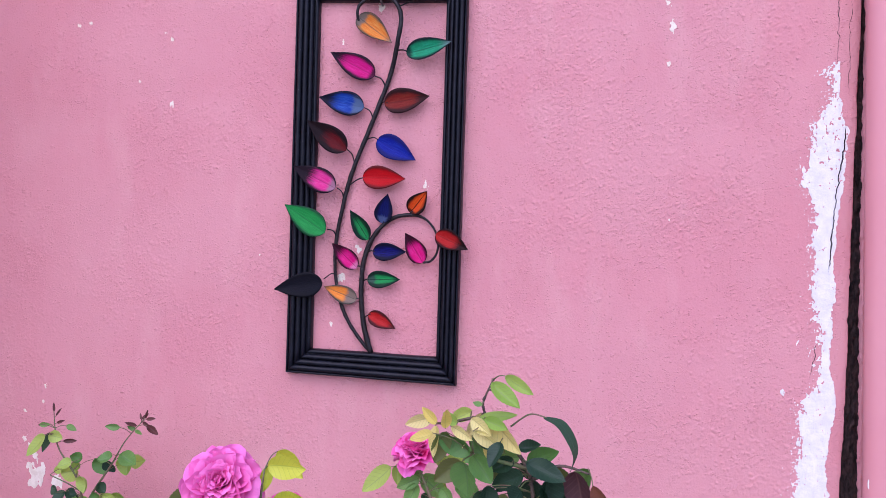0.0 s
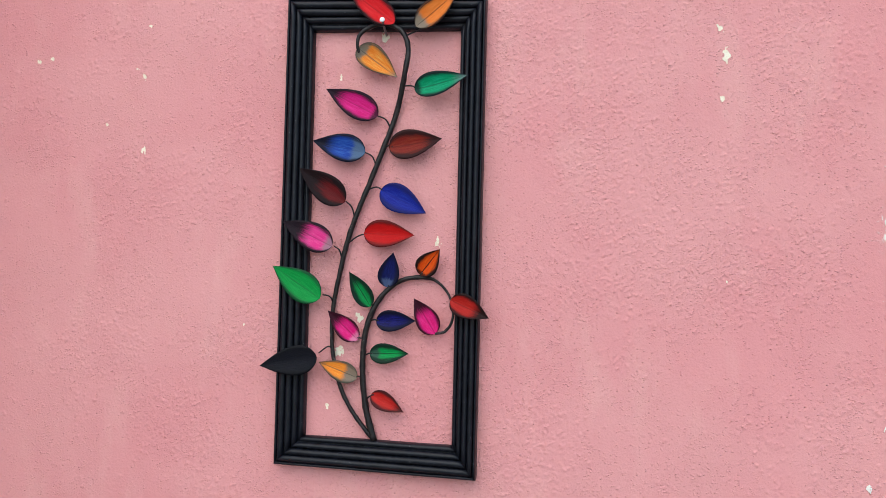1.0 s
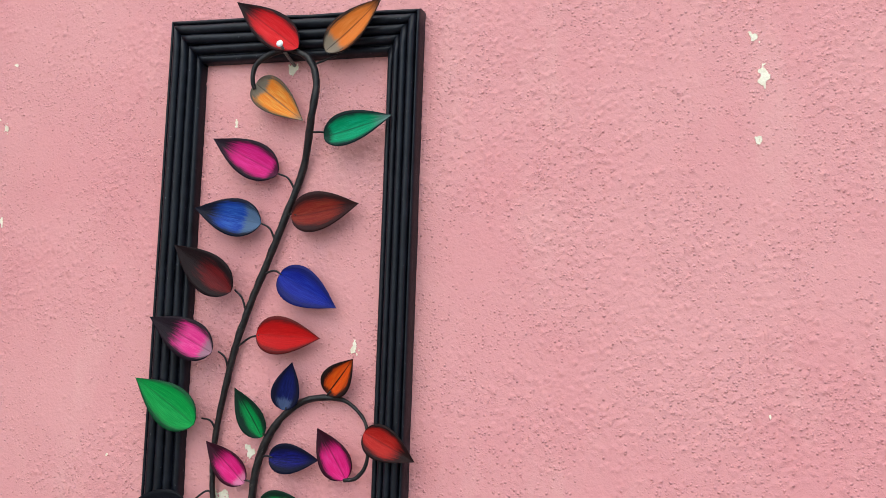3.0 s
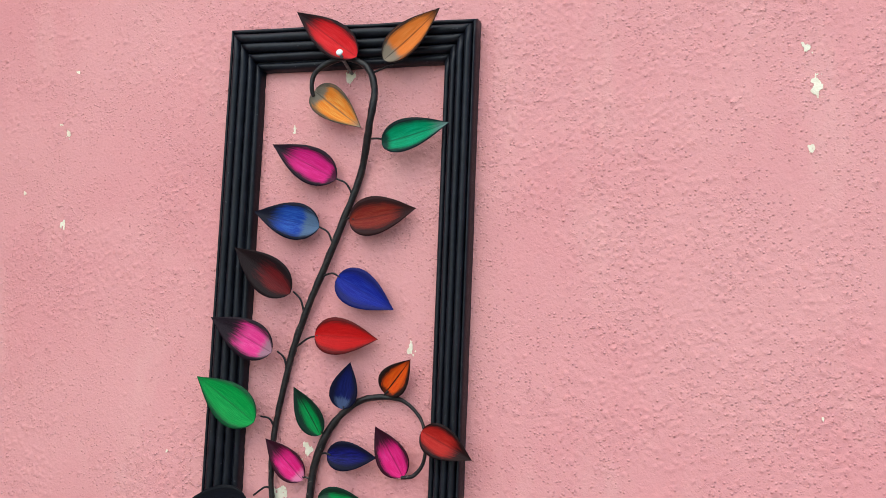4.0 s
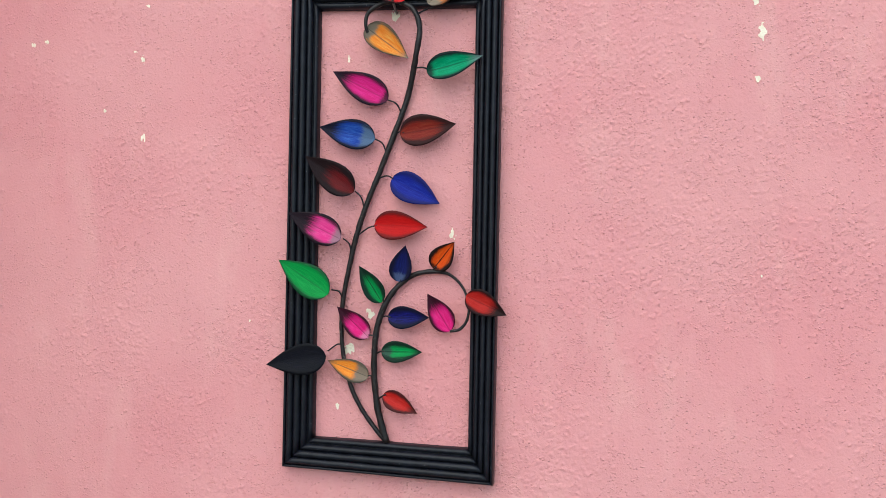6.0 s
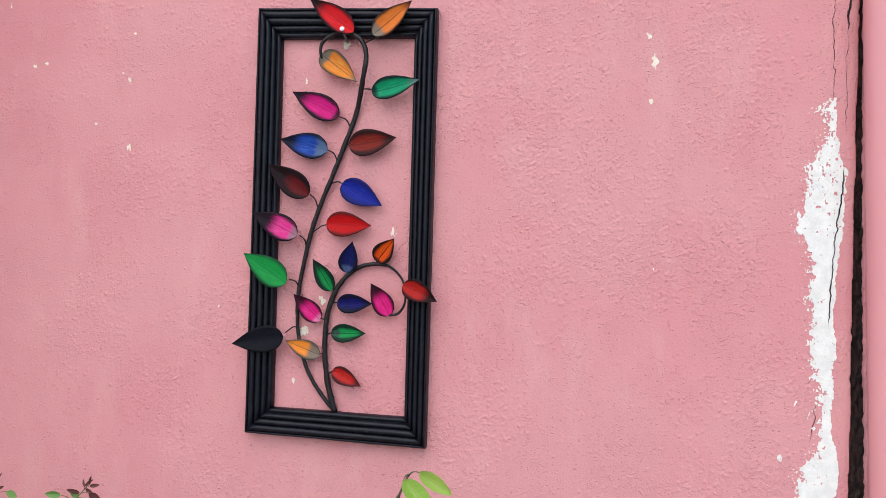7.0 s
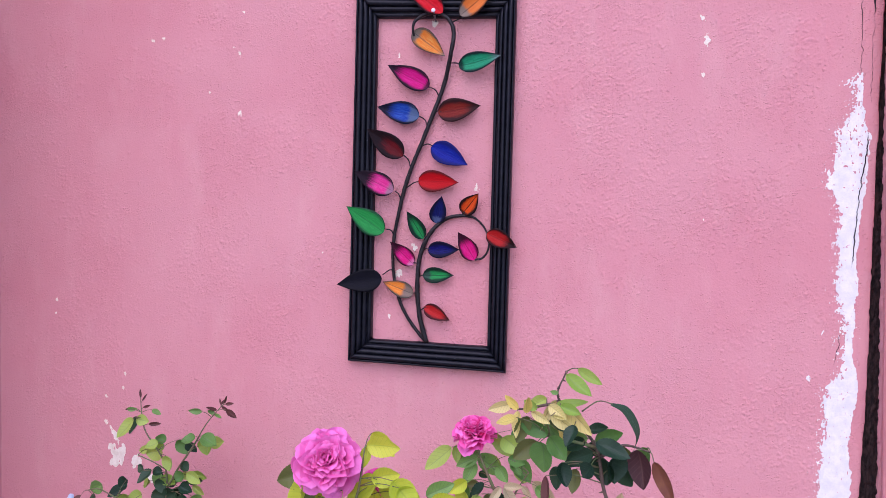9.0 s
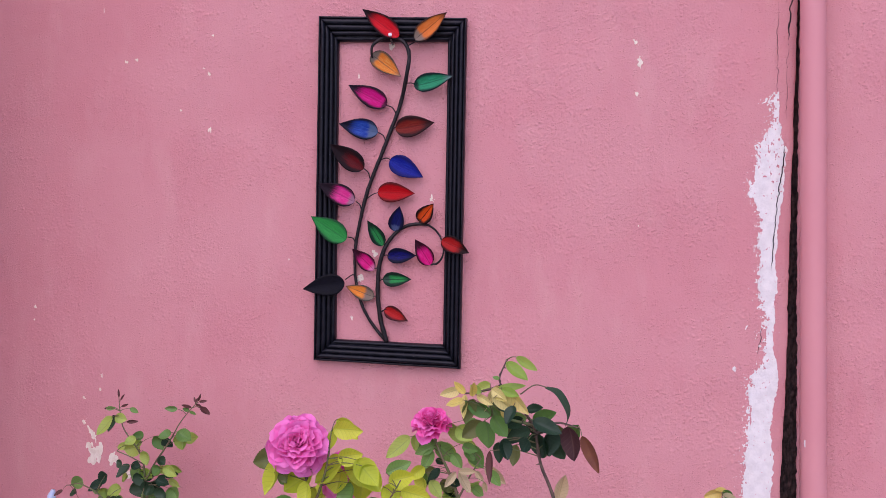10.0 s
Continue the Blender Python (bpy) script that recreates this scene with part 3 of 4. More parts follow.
stalk(0.189, 1.540, 0.169, 1.567)
stalk(0.208, 1.572, 0.229, 1.578, 0.003)
stalk(0.147, 1.430, 0.128, 1.464)
stalk(0.172, 1.482, 0.208, 1.487)
stalk(0.119, 1.336, 0.104, 1.369)
stalk(0.131, 1.372, 0.174, 1.395)
stalk(0.099, 1.248, 0.080, 1.266)
stalk(0.224, 1.279, 0.222, 1.288, 0.001)
stalk(0.286, 1.303, 0.295, 1.314, 0.001)
stalk(0.191, 1.239, 0.185, 1.248, 0.001)
stalk(0.168, 1.168, 0.157, 1.177, 0.002)
stalk(0.184, 1.206, 0.203, 1.213, 0.003)
stalk(0.172, 1.134, 0.190, 1.145, 0.003)
stalk(0.101, 1.154, 0.073, 1.143, 0.008)
stalk(0.167, 1.090, 0.156, 1.096, 0.001)
stalk(0.176, 1.046, 0.194, 1.060, 0.002)


def tin_leaf(x0, z0, x1, z1, width, paint, fold=0.16, cup=0.10, out=0.009, twist=0.0, lift=0.0):
    """A folded tin leaf from its foot to its pointed tip, bulging toward the viewer."""
    length = math.hypot(x1 - x0, z1 - z0)
    ratio = width / length

    def shape(u, v):
        s = 2 * v - 1
        u = u**1.35
        w = u**0.60 * (1 - u) ** 1.12 / 0.3289
        y = 0.52 * ratio * w * s
        z = fold * abs(s) ** 1.3 * w * ratio + cup * (2 * u - 1) ** 2 * 0.35 + 0.02 * s * twist
        return (u, y, z)

    base, tip = (x0, -0.013 - lift, z0), (x1, -0.013 - lift - out, z1)
    m = facing(base, tip, (0.12 + twist, -1, 0.10))
    part("leaf", sheet("tin_leaf", 18, 10, shape, paint, 0.012), art, m)


tin_leaf(0.234, 1.832, 0.131, 1.911, 0.054, tin("red", (0.50, 0.010, 0.014), (0.60, 0.045, 0.05), (0.012, 0.004, 0.005), 0.84, 0.66, 0.02, 0.35), lift=0.025)
tin_leaf(0.281, 1.824, 0.373, 1.896, 0.050, tin("orange", (0.60, 0.165, 0.045), (0.70, 0.24, 0.09), (0.018, 0.010, 0.008), 0.9, 0.76, 0.36, 0.6, (0.15, 0.15, 0.12)), lift=0.025)
tin_leaf(0.151, 1.789, 0.239, 1.722, 0.053, tin("amber", (0.64, 0.19, 0.04), (0.78, 0.42, 0.17), (0.07, 0.055, 0.04), 0.9, 0.8, 0.36, 0.7, (0.13, 0.14, 0.12), (0.13, 0.14, 0.12)), 0.3)
tin_leaf(0.277, 1.694, 0.389, 1.720, 0.050, tin("emerald", (0.008, 0.20, 0.085), (0.02, 0.29, 0.15), (0.006, 0.014, 0.014), 0.82, 0.74, 0.26, 0.5, None, (0.10, 0.16, 0.15)), 0.22, lift=0.013)
tin_leaf(0.195, 1.643, 0.084, 1.702, 0.057, tin("magenta", (0.46, 0.012, 0.13), (0.58, 0.045, 0.22), (0.014, 0.006, 0.012), 0.80, 0.66, 0.24, 0.3))
tin_leaf(0.169, 1.566, 0.056, 1.592, 0.058, tin("blue", (0.016, 0.042, 0.23), (0.05, 0.11, 0.34), (0.006, 0.006, 0.014), 0.86, 0.62, 0.42, 0.15, (0.07, 0.11, 0.17)))
tin_leaf(0.221, 1.575, 0.335, 1.592, 0.060, tin("rust", (0.16, 0.022, 0.018), (0.20, 0.04, 0.028), (0.025, 0.008, 0.008), 0.70, 0.66, 0.06, 0.3))
tin_leaf(0.129, 1.460, 0.031, 1.533, 0.058, tin("maroon", (0.10, 0.008, 0.010), (0.06, 0.006, 0.008), (0.010, 0.004, 0.005), 0.62, 0.50, 0.02, 0.1), lift=0.013)
tin_leaf(0.204, 1.487, 0.303, 1.436, 0.057, tin("royal_blue", (0.008, 0.014, 0.18), (0.022, 0.036, 0.25), (0.008, 0.010, 0.09), 0.72, 0.80, 0.02, 0.2))
tin_leaf(0.105, 1.367, -0.001, 1.420, 0.058, tin("rose", (0.58, 0.05, 0.20), (0.72, 0.17, 0.34), (0.012, 0.006, 0.010), 0.82, 0.52, 0.3, 0.35, (0.24, 0.14, 0.17)), 0.10, lift=0.021)
tin_leaf(0.169, 1.396, 0.279, 1.391, 0.056, tin("scarlet", (0.36, 0.005, 0.008), (0.44, 0.012, 0.012), (0.09, 0.008, 0.008), 0.84, 0.84, 0.02, 0.2))
tin_leaf(0.080, 1.258, -0.021, 1.326, 0.062, tin("green", (0.010, 0.20, 0.04), (0.025, 0.27, 0.065), (0.008, 0.05, 0.02), 0.90, 0.86, 0.02, 0.35), 0.12, lift=0.021)
tin_leaf(0.217, 1.284, 0.234, 1.356, 0.043, tin("navy", (0.010, 0.012, 0.06), (0.016, 0.02, 0.10), (0.006, 0.006, 0.02), 0.7, 0.75, 0.4, 0.1, (0.05, 0.07, 0.14)))
tin_leaf(0.289, 1.310, 0.332, 1.363, 0.045, tin("burnt_orange", (0.50, 0.050, 0.008), (0.58, 0.095, 0.014), (0.012, 0.005, 0.004), 0.72, 0.80, 0.26, 1.0))
tin_leaf(0.184, 1.242, 0.139, 1.315, 0.039, tin("deep_green", (0.008, 0.16, 0.04), (0.016, 0.24, 0.06), (0.006, 0.02, 0.012), 0.60, 0.62, 0.03, 0.8), 0.25)
tin_leaf(0.357, 1.258, 0.437, 1.222, 0.047, tin("brick_red", (0.32, 0.02, 0.018), (0.40, 0.04, 0.035), (0.014, 0.005, 0.005), 0.80, 0.6, 0.02, 0.35), 0.24, lift=0.021)
tin_leaf(0.157, 1.172, 0.094, 1.233, 0.043, tin("hot_pink", (0.54, 0.018, 0.14), (0.64, 0.07, 0.24), (0.03, 0.005, 0.012), 0.84, 0.58, 0.3, 0.5, (0.5, 0.16, 0.26)), 0.22)
tin_leaf(0.197, 1.212, 0.283, 1.214, 0.043, tin("indigo", (0.008, 0.008, 0.05), (0.02, 0.02, 0.16), (0.005, 0.005, 0.016), 0.66, 0.72, 0.10, 0.1))
tin_leaf(0.322, 1.188, 0.278, 1.261, 0.046, tin("pink", (0.55, 0.018, 0.14), (0.66, 0.07, 0.24), (0.03, 0.005, 0.012), 0.84, 0.58, 0.02, 0.5), 0.22)
tin_leaf(0.184, 1.144, 0.269, 1.146, 0.041, tin("leaf_green", (0.010, 0.20, 0.05), (0.02, 0.28, 0.07), (0.006, 0.02, 0.012), 0.60, 0.74, 0.42, 0.8, (0.03, 0.05, 0.045)))
tin_leaf(0.076, 1.135, -0.046, 1.116, 0.060, tin("black", (0.004, 0.004, 0.009), (0.005, 0.005, 0.012), (0.004, 0.004, 0.006), 0.8, 0.8, 0.0, 0.0), 0.08, lift=0.021)
tin_leaf(0.157, 1.093, 0.075, 1.125, 0.042, tin("tangerine", (0.68, 0.20, 0.04), (0.76, 0.32, 0.09), (0.07, 0.06, 0.045), 0.86, 0.80, 0.5, 0.8, (0.13, 0.13, 0.11)), 0.16)
tin_leaf(0.188, 1.059, 0.259, 1.025, 0.038, tin("dull_red", (0.36, 0.02, 0.018), (0.46, 0.05, 0.045), (0.05, 0.010, 0.010), 0.72, 0.70, 0.04, 0.1), 0.2)

nail = thing("nail", (0.209, 0, 1.818), "steel nail with a round white head holding the frame", "nail")
part("shank", tube("nail_shank", [(0.209, 0.004, 1.818), (0.211, -0.03, 1.826), (0.213, -0.060, 1.835)], (0.0026, 0.0026), STEEL, 10, 3), nail)
part("head", tube("nail_head", [(0.213, -0.059, 1.835), (0.2131, -0.0605, 1.8352), (0.2133, -0.0622, 1.8356)], (0.0046, 0.0056, 0.0042), NAILHEAD, 18, 3), nail, None, "round white nail head")

# ---- rose bushes ----
def leaf_mesh(kind, variant):
    """A rose leaflet one long and one wide: folded at the rib, bent down, with fine teeth."""
    rs = np.random.RandomState(variant * 7 + len(kind))
    droop, fold, wave = 0.15 + 0.30 * rs.rand(), 0.26 + 0.30 * rs.rand(), rs.rand() * 6

    def shape(u, v):
        s = 2 * v - 1
        w = (u**0.62 * (1 - u) ** 0.88) / 0.3577
        teeth = 1 + (0.055 if abs(s) > 0.99 and round(u * 22) % 2 else 0)
        y = 0.5 * w * s * teeth
        z = -fold * (1 - abs(s) ** 1.2) * w * 0.9 - droop * u * u * 1.1 + 0.03 * math.sin(u * 9 + wave + 3 * s) * abs(s)
        return (u, y, z)

    return sheet("leaf_" + kind, 22, 6, shape, LEAF[kind])


LEAVES = {(kind, v): leaf_mesh(kind, v) for kind in LEAF for v in range(4)}
dice = random.Random(5)


class Bush:
    def __init__(self, at, label, stems, group="rose bushes"):
        self.root = thing("rose_bush", at, label, "rose bush", group)
        self.line, self.rows = [], []
        for name, points, radii, material in stems:
            self.line += glide(points, 6)
            part(name, tube(name, points, radii, material, 8, 6, 0.2), self.root)
            if name == "cane" and material == CANE:
                for p in glide(points, 6)[4::2]:
                    a = dice.uniform(0, 2 * math.pi)
                    d = Vector((math.cos(a), math.sin(a), -0.3)) * dice.uniform(0.005, 0.008)
                    part("thorn", tube("thorn", [p, p + 0.6 * d, p + d], (0.0022, 0.0012, 0.0002), CANE, 5, 2), self.root)

    def leaf(self, base, tip, width, kind, petiole=True, turn=None):
        toward = Vector((dice.uniform(-0.7, 0.7), -1, dice.uniform(-0.25, 1.0))) if turn is None else Vector(turn)
        m = facing(base, tip, toward, width)
        part("leaf", LEAVES[kind, dice.randrange(4)], self.root, m)
        if petiole:
            base = Vector(base)
            near = min(self.line, key=lambda p: (p - base).length + (0.03 if p.z > base.z else 0))
            gap = near - base
            if 0.006 < gap.length < 0.16:
                mid = base.lerp(near, 0.5) + Vector((0, 0, 0.08 * gap.length))
                part("petiole", tube("petiole", [base, mid, near], (0.0006, 0.0010), TWIG, 5, 3), self.root)

    def leaves(self, y, spread, rows):
        for x, z, tx, tz, w, kind in rows:
            yy = y + dice.uniform(-spread, spread)
            base, tip = Vector((x, yy, z)), Vector((tx, yy + dice.uniform(-0.02, 0.012), tz))
            if w > 0.02:
                self.rows.append((base, tip, w))
            self.leaf(base, tip, w, kind)

    def thicken(self, count, kinds):
        """More leaves behind and between those that stand out."""
        for _ in range(count):
            base, tip, width = dice.choice(self.rows)
            off = Vector((dice.uniform(-0.022, 0.022), dice.uniform(0.01, 0.06), dice.uniform(-0.030, 0.012)))
            d = Matrix.Rotation(dice.uniform(-0.9, 0.9), 3, "Y") @ (tip - base)
            self.leaf(base + off, base + off + d * dice.uniform(0.75, 1.05), width * dice.uniform(0.75, 1.0), dice.choice(kinds))

    def low_leaves(self, count, z0, z1, reach, size, kinds):
        """Leaves along the lower stems, in threes."""
        some = [p for p in self.line if z0 < p.z < z1]
        for _ in range(count if some else 0):
            p = dice.choice(some)
            a = dice.uniform(0, 2 * math.pi)
            d = Vector((math.cos(a), math.sin(a), dice.uniform(-0.2, 0.6))).normalized()
            base = p + d * dice.uniform(0.3, 1.0) * reach
            kind = dice.choice(kinds)
            for k in (-0.8, 0, 0.8):
                e = (Matrix.Rotation(k, 3, "Y") @ d + Vector((0, 0, -0.35))).normalized()
                ln = size * dice.uniform(0.8, 1.15)
                self.leaf(base, base + e * ln, ln * 0.66, kind, k == 0)


def petal_mesh(seed, material, cup, curl):
    rs = np.random.RandomState(seed)
    ph, amp = rs.rand() * 6, 0.04 + 0.05 * rs.rand()

    def shape(u, v):
        s = 2 * v - 1
        w = 0.30 + 0.70 * math.sin(min(u, 0.92) / 0.92 * math.pi * 0.62) ** 1.1
        w *= 1 if u < 0.8 else math.sqrt(max(1 - ((u - 0.8) / 0.215) ** 2, 0.0)) * 0.55 + 0.45
        y = 0.5 * w * s
        z = cup * (s * s) * w * 0.55 + cup * 0.55 * u * u - curl * max(u - 0.62, 0) ** 2 * 3.2 + amp * math.sin(4 * s + ph) * u
        return (u - 0.06 * s * s * u, y, z)

    return sheet("petal", 8, 6, shape, material)


def bloom(bush, centre, size, aim, mats, seed):
    """A full double rose: rings of petals round a folded heart, on a green calyx."""
    rs = np.random.RandomState(seed)
    z = Vector(aim).normalized()
    x = z.cross(Vector((0.2, 0.3, 1))).normalized()
    frame_m = Matrix((x, z.cross(x), z)).transposed().to_4x4()
    frame_m.translation = Vector(centre)
    verts, faces = [], []
    for i in range(7):
        for j in range(12):
            w = 2 * math.pi * j / 12
            r = (0.05, 0.08, 0.11, 0.13, 0.12, 0.06, 0.02)[i] * size
            verts.append(frame_m @ Vector((r * math.cos(w), r * math.sin(w), (-0.42 + 0.08 * i) * size)))
    for i in range(6):
        for j in range(12):
            k = (j + 1) % 12
            faces.append((i * 12 + j, i * 12 + k, i * 12 + 12 + k, i * 12 + 12 + j))
    head = part("bloom", mesh_of("calyx", verts, faces, TWIG), bush.root, None, "full pink double rose bloom")
    meshes = [petal_mesh(seed + q, mats[q % 2], 0.30 + 0.12 * (q % 3), 0.30 + 0.2 * (q % 2)) for q in range(6)]
    rings = ((10, -12, 0.54, -0.20), (10, 4, 0.54, -0.17), (11, 16, 0.53, -0.14), (11, 28, 0.49, -0.11), (10, 40, 0.44, -0.08), (10, 52, 0.39, -0.05), (9, 62, 0.34, -0.02), (8, 72, 0.28, 0.0), (7, 82, 0.22, 0.02))
    for ring, (count, lift, ln, up) in enumerate(rings):
        for i in range(count):
            a = 360 * i / count + ring * 37 + rs.uniform(-14, 14)
            lean = lift + rs.uniform(-7, 7)
            grow = ln * size * rs.uniform(0.86, 1.1)
            m = frame_m @ pose(0, 0, up * size, 0, 0, a) @ pose(0.03 * size, 0, 0, rs.uniform(-14, 14), -lean, 0)
            m = m @ Matrix.Diagonal((grow, grow * rs.uniform(0.62, 0.9), grow, 1))
            part("petal", meshes[rs.randint(6)], head, m)
    return head


# bush with the large bloom, standing nearest
B = -1.0
bush_b = Bush((0.29, B, 0), "rose bush with one large pink bloom and yellow-green leaves", [
    ("cane", [(0.29, B, 0), (0.304, B, 0.328), (0.264, B + 0.01, 0.585), (0.249, B + 0.01, 0.784), (0.238, B, 0.889)], (0.006, 0.005, 0.004, 0.003), CANE),
    ("cane", [(0.304, B, 0.328), (0.320, B + 0.02, 0.562), (0.369, B + 0.02, 0.762), (0.414, B, 0.853)], (0.003, 0.002, 0.0012), TWIG),
    ("cane", [(0.264, B + 0.01, 0.585), (0.278, B + 0.06, 0.740), (0.284, B + 0.08, 0.817)], (0.003, 0.002, 0.0012), TWIG),
    ("twig", [(0.249, B + 0.01, 0.784), (0.278, B, 0.862), (0.289, B, 0.934)], (0.003, 0.002, 0.0012), TWIG),
])
bush_b.leaves(B, 0.02, [
    (0.289, 0.936, 0.343, 0.935, 0.033, "yg"), (0.289, 0.934, 0.287, 0.904, 0.017, "yg"), (0.188, 0.885, 0.142, 0.873, 0.039, "ol"),
    (0.190, 0.880, 0.153, 0.817, 0.040, "yg"), (0.194, 0.871, 0.206, 0.842, 0.029, "ol"), (0.255, 0.868, 0.196, 0.824, 0.042, "yg"),
    (0.247, 0.850, 0.241, 0.797, 0.029, "yg"), (0.310, 0.887, 0.249, 0.848, 0.049, "yg"), (0.295, 0.869, 0.286, 0.819, 0.047, "yg"),
    (0.302, 0.887, 0.347, 0.897, 0.032, "yg"), (0.319, 0.883, 0.356, 0.819, 0.049, "yg"), (0.336, 0.888, 0.378, 0.848, 0.040, "yg"),
])
bush_b.leaves(B, 0.02, [
    (0.392, 0.847, 0.437, 0.859, 0.033, "yg"), (0.379, 0.835, 0.412, 0.813, 0.031, "yg"), (0.416, 0.835, 0.470, 0.817, 0.034, "yg"),
    (0.347, 0.878, 0.381, 0.831, 0.037, "yg"), (0.320, 0.839, 0.292, 0.784, 0.044, "g"), (0.225, 0.817, 0.176, 0.773, 0.044, "g"),
    (0.264, 0.806, 0.275, 0.745, 0.047, "yg"), (0.358, 0.817, 0.375, 0.756, 0.044, "g"), (0.209, 0.795, 0.165, 0.740, 0.040, "yg"),
])
bush_b.thicken(10, ("yg", "yg", "g"))
bush_b.low_leaves(12, 0.35, 0.78, 0.07, 0.055, ("yg", "g", "ol"))
bloom(bush_b, (0.231, B - 0.01, 0.915), 0.096, (0.142, -0.85, 0.448), (PETAL, PETAL), 11)
bloom(bush_b, (0.286, B + 0.10, 0.831), 0.080, (0.292, -0.7, 0.628), (PETAL_DEEP, PETAL), 17)

# bush with mixed yellow, dark and withered leaves
C = -1.05
bush_c = Bush((0.70, C, 0), "rose bush with yellowing, dark and withered brown leaves", [
    ("cane", [(0.70, C, 0), (0.700, C, 0.35), (0.696, C, 0.65), (0.688, C, 0.82), (0.660, C, 0.905), (0.647, C, 0.969), (0.608, C, 1.019), (0.591, C, 1.043), (0.603, C, 1.077)], (0.0045, 0.0038, 0.0032, 0.0028, 0.0024, 0.0016, 0.0011), CANE),
    ("twig", [(0.608, C, 1.019), (0.581, C, 1.028), (0.546, C, 1.020), (0.523, C, 1.020)], (0.003, 0.002, 0.0012), CANE),
    ("twig", [(0.647, C, 0.969), (0.611, C - 0.01, 0.979), (0.581, C - 0.01, 0.985)], (0.003, 0.002, 0.0012), TWIG),
    ("twig", [(0.626, C, 1.020), (0.649, C, 1.036), (0.670, C, 1.033)], (0.0012, 0.0010), TWIG),
    ("twig", [(0.652, C, 0.954), (0.686, C, 0.974), (0.724, C, 0.966)], (0.003, 0.002, 0.0012), CANE),
])
bush_c.leaves(C, 0.03, [
    (0.604, 1.078, 0.640, 1.053, 0.020, "lg"), (0.620, 1.086, 0.655, 1.064, 0.015, "lg"), (0.593, 1.050, 0.581, 1.053, 0.007, "g"),
    (0.523, 1.021, 0.485, 1.007, 0.018, "y"), (0.535, 1.021, 0.515, 1.041, 0.012, "y"), (0.535, 1.021, 0.530, 0.985, 0.016, "y"),
    (0.549, 1.020, 0.554, 1.044, 0.013, "y"), (0.549, 1.016, 0.536, 0.971, 0.023, "ol"), (0.590, 1.032, 0.571, 0.998, 0.018, "y"),
    (0.597, 1.034, 0.639, 0.993, 0.024, "y"), (0.590, 1.034, 0.636, 1.040, 0.013, "lg"), (0.574, 1.032, 0.548, 1.022, 0.018, "lg"),
])
bush_c.leaves(C - 0.02, 0.02, [
    (0.578, 0.987, 0.538, 1.007, 0.025, "g"), (0.568, 0.977, 0.567, 0.924, 0.035, "g"), (0.581, 0.987, 0.606, 0.952, 0.026, "g"),
    (0.636, 0.995, 0.660, 1.005, 0.017, "d"), (0.647, 0.981, 0.694, 0.969, 0.026, "d"), (0.631, 0.981, 0.604, 0.968, 0.019, "d"),
    (0.643, 0.964, 0.600, 0.946, 0.026, "d"), (0.641, 0.954, 0.625, 0.933, 0.024, "d"), (0.651, 0.957, 0.660, 0.909, 0.039, "d"),
    (0.678, 0.963, 0.682, 0.918, 0.033, "d"), (0.599, 0.949, 0.610, 0.915, 0.023, "d"), (0.590, 0.941, 0.590, 0.904, 0.019, "d"),
    (0.609, 1.000, 0.587, 1.007, 0.018, "d"), (0.576, 0.927, 0.574, 0.873, 0.014, "m"), (0.617, 1.009, 0.603, 0.987, 0.020, "d"),
    (0.704, 0.969, 0.713, 0.909, 0.033, "br"), (0.727, 0.961, 0.754, 0.902, 0.020, "bo"),
])


def arc_leaf():
    pts = glide([(0.668, C, 1.033), (0.686, C, 1.026), (0.699, C, 1.006), (0.703, C, 0.987), (0.695, C - 0.01, 0.967)], 5)

    def shape(u, v):
        p = pts[round(u * (len(pts) - 1))]
        w = 0.0072 * (math.sin(math.pi * min(u * 0.9 + 0.06, 1)) ** 0.7)
        s = 2 * v - 1
        return (p.x + w * s * (0.35 + 0.5 * (1 - u)) + 0.004 * u, p.y + w * s * 0.9, p.z + w * s * 0.45)

    return sheet("leaf_arc", 20, 5, shape, LEAF["d"])


bush_c.leaves(C - 0.03, 0.015, [
    (0.555, 1.021, 0.580, 1.009, 0.013, "y"), (0.563, 1.026, 0.543, 1.038, 0.013, "lg"), (0.580, 1.034, 0.604, 1.017, 0.017, "y"),
    (0.572, 1.017, 0.559, 0.988, 0.015, "y"), (0.584, 1.021, 0.617, 0.996, 0.017, "y"), (0.535, 1.017, 0.506, 1.009, 0.015, "y"),
    (0.596, 1.034, 0.625, 1.026, 0.015, "lg"), (0.604, 1.009, 0.596, 0.979, 0.015, "y"),
])
part("leaf", arc_leaf(), bush_c.root, None, "curled hanging grey-green leaf")
bush_c.thicken(14, ("g", "d", "ol"))
bush_c.low_leaves(8, 0.45, 0.80, 0.06, 0.045, ("g", "d", "lg"))

# bush behind it with the smaller bloom
bush_e = Bush((0.485, -0.33, 0), "rose bush with a small deep pink bloom and pale leaves", [
    ("cane", [(0.485, -0.33, 0), (0.485, -0.33, 0.394), (0.436, -0.30, 0.606), (0.394, -0.30, 0.711), (0.365, -0.30, 0.779)], (0.006, 0.005, 0.004, 0.0025), TWIG),
    ("twig", [(0.436, -0.30, 0.606), (0.468, -0.30, 0.669), (0.494, -0.30, 0.711)], (0.003, 0.002, 0.0012), TWIG),
])
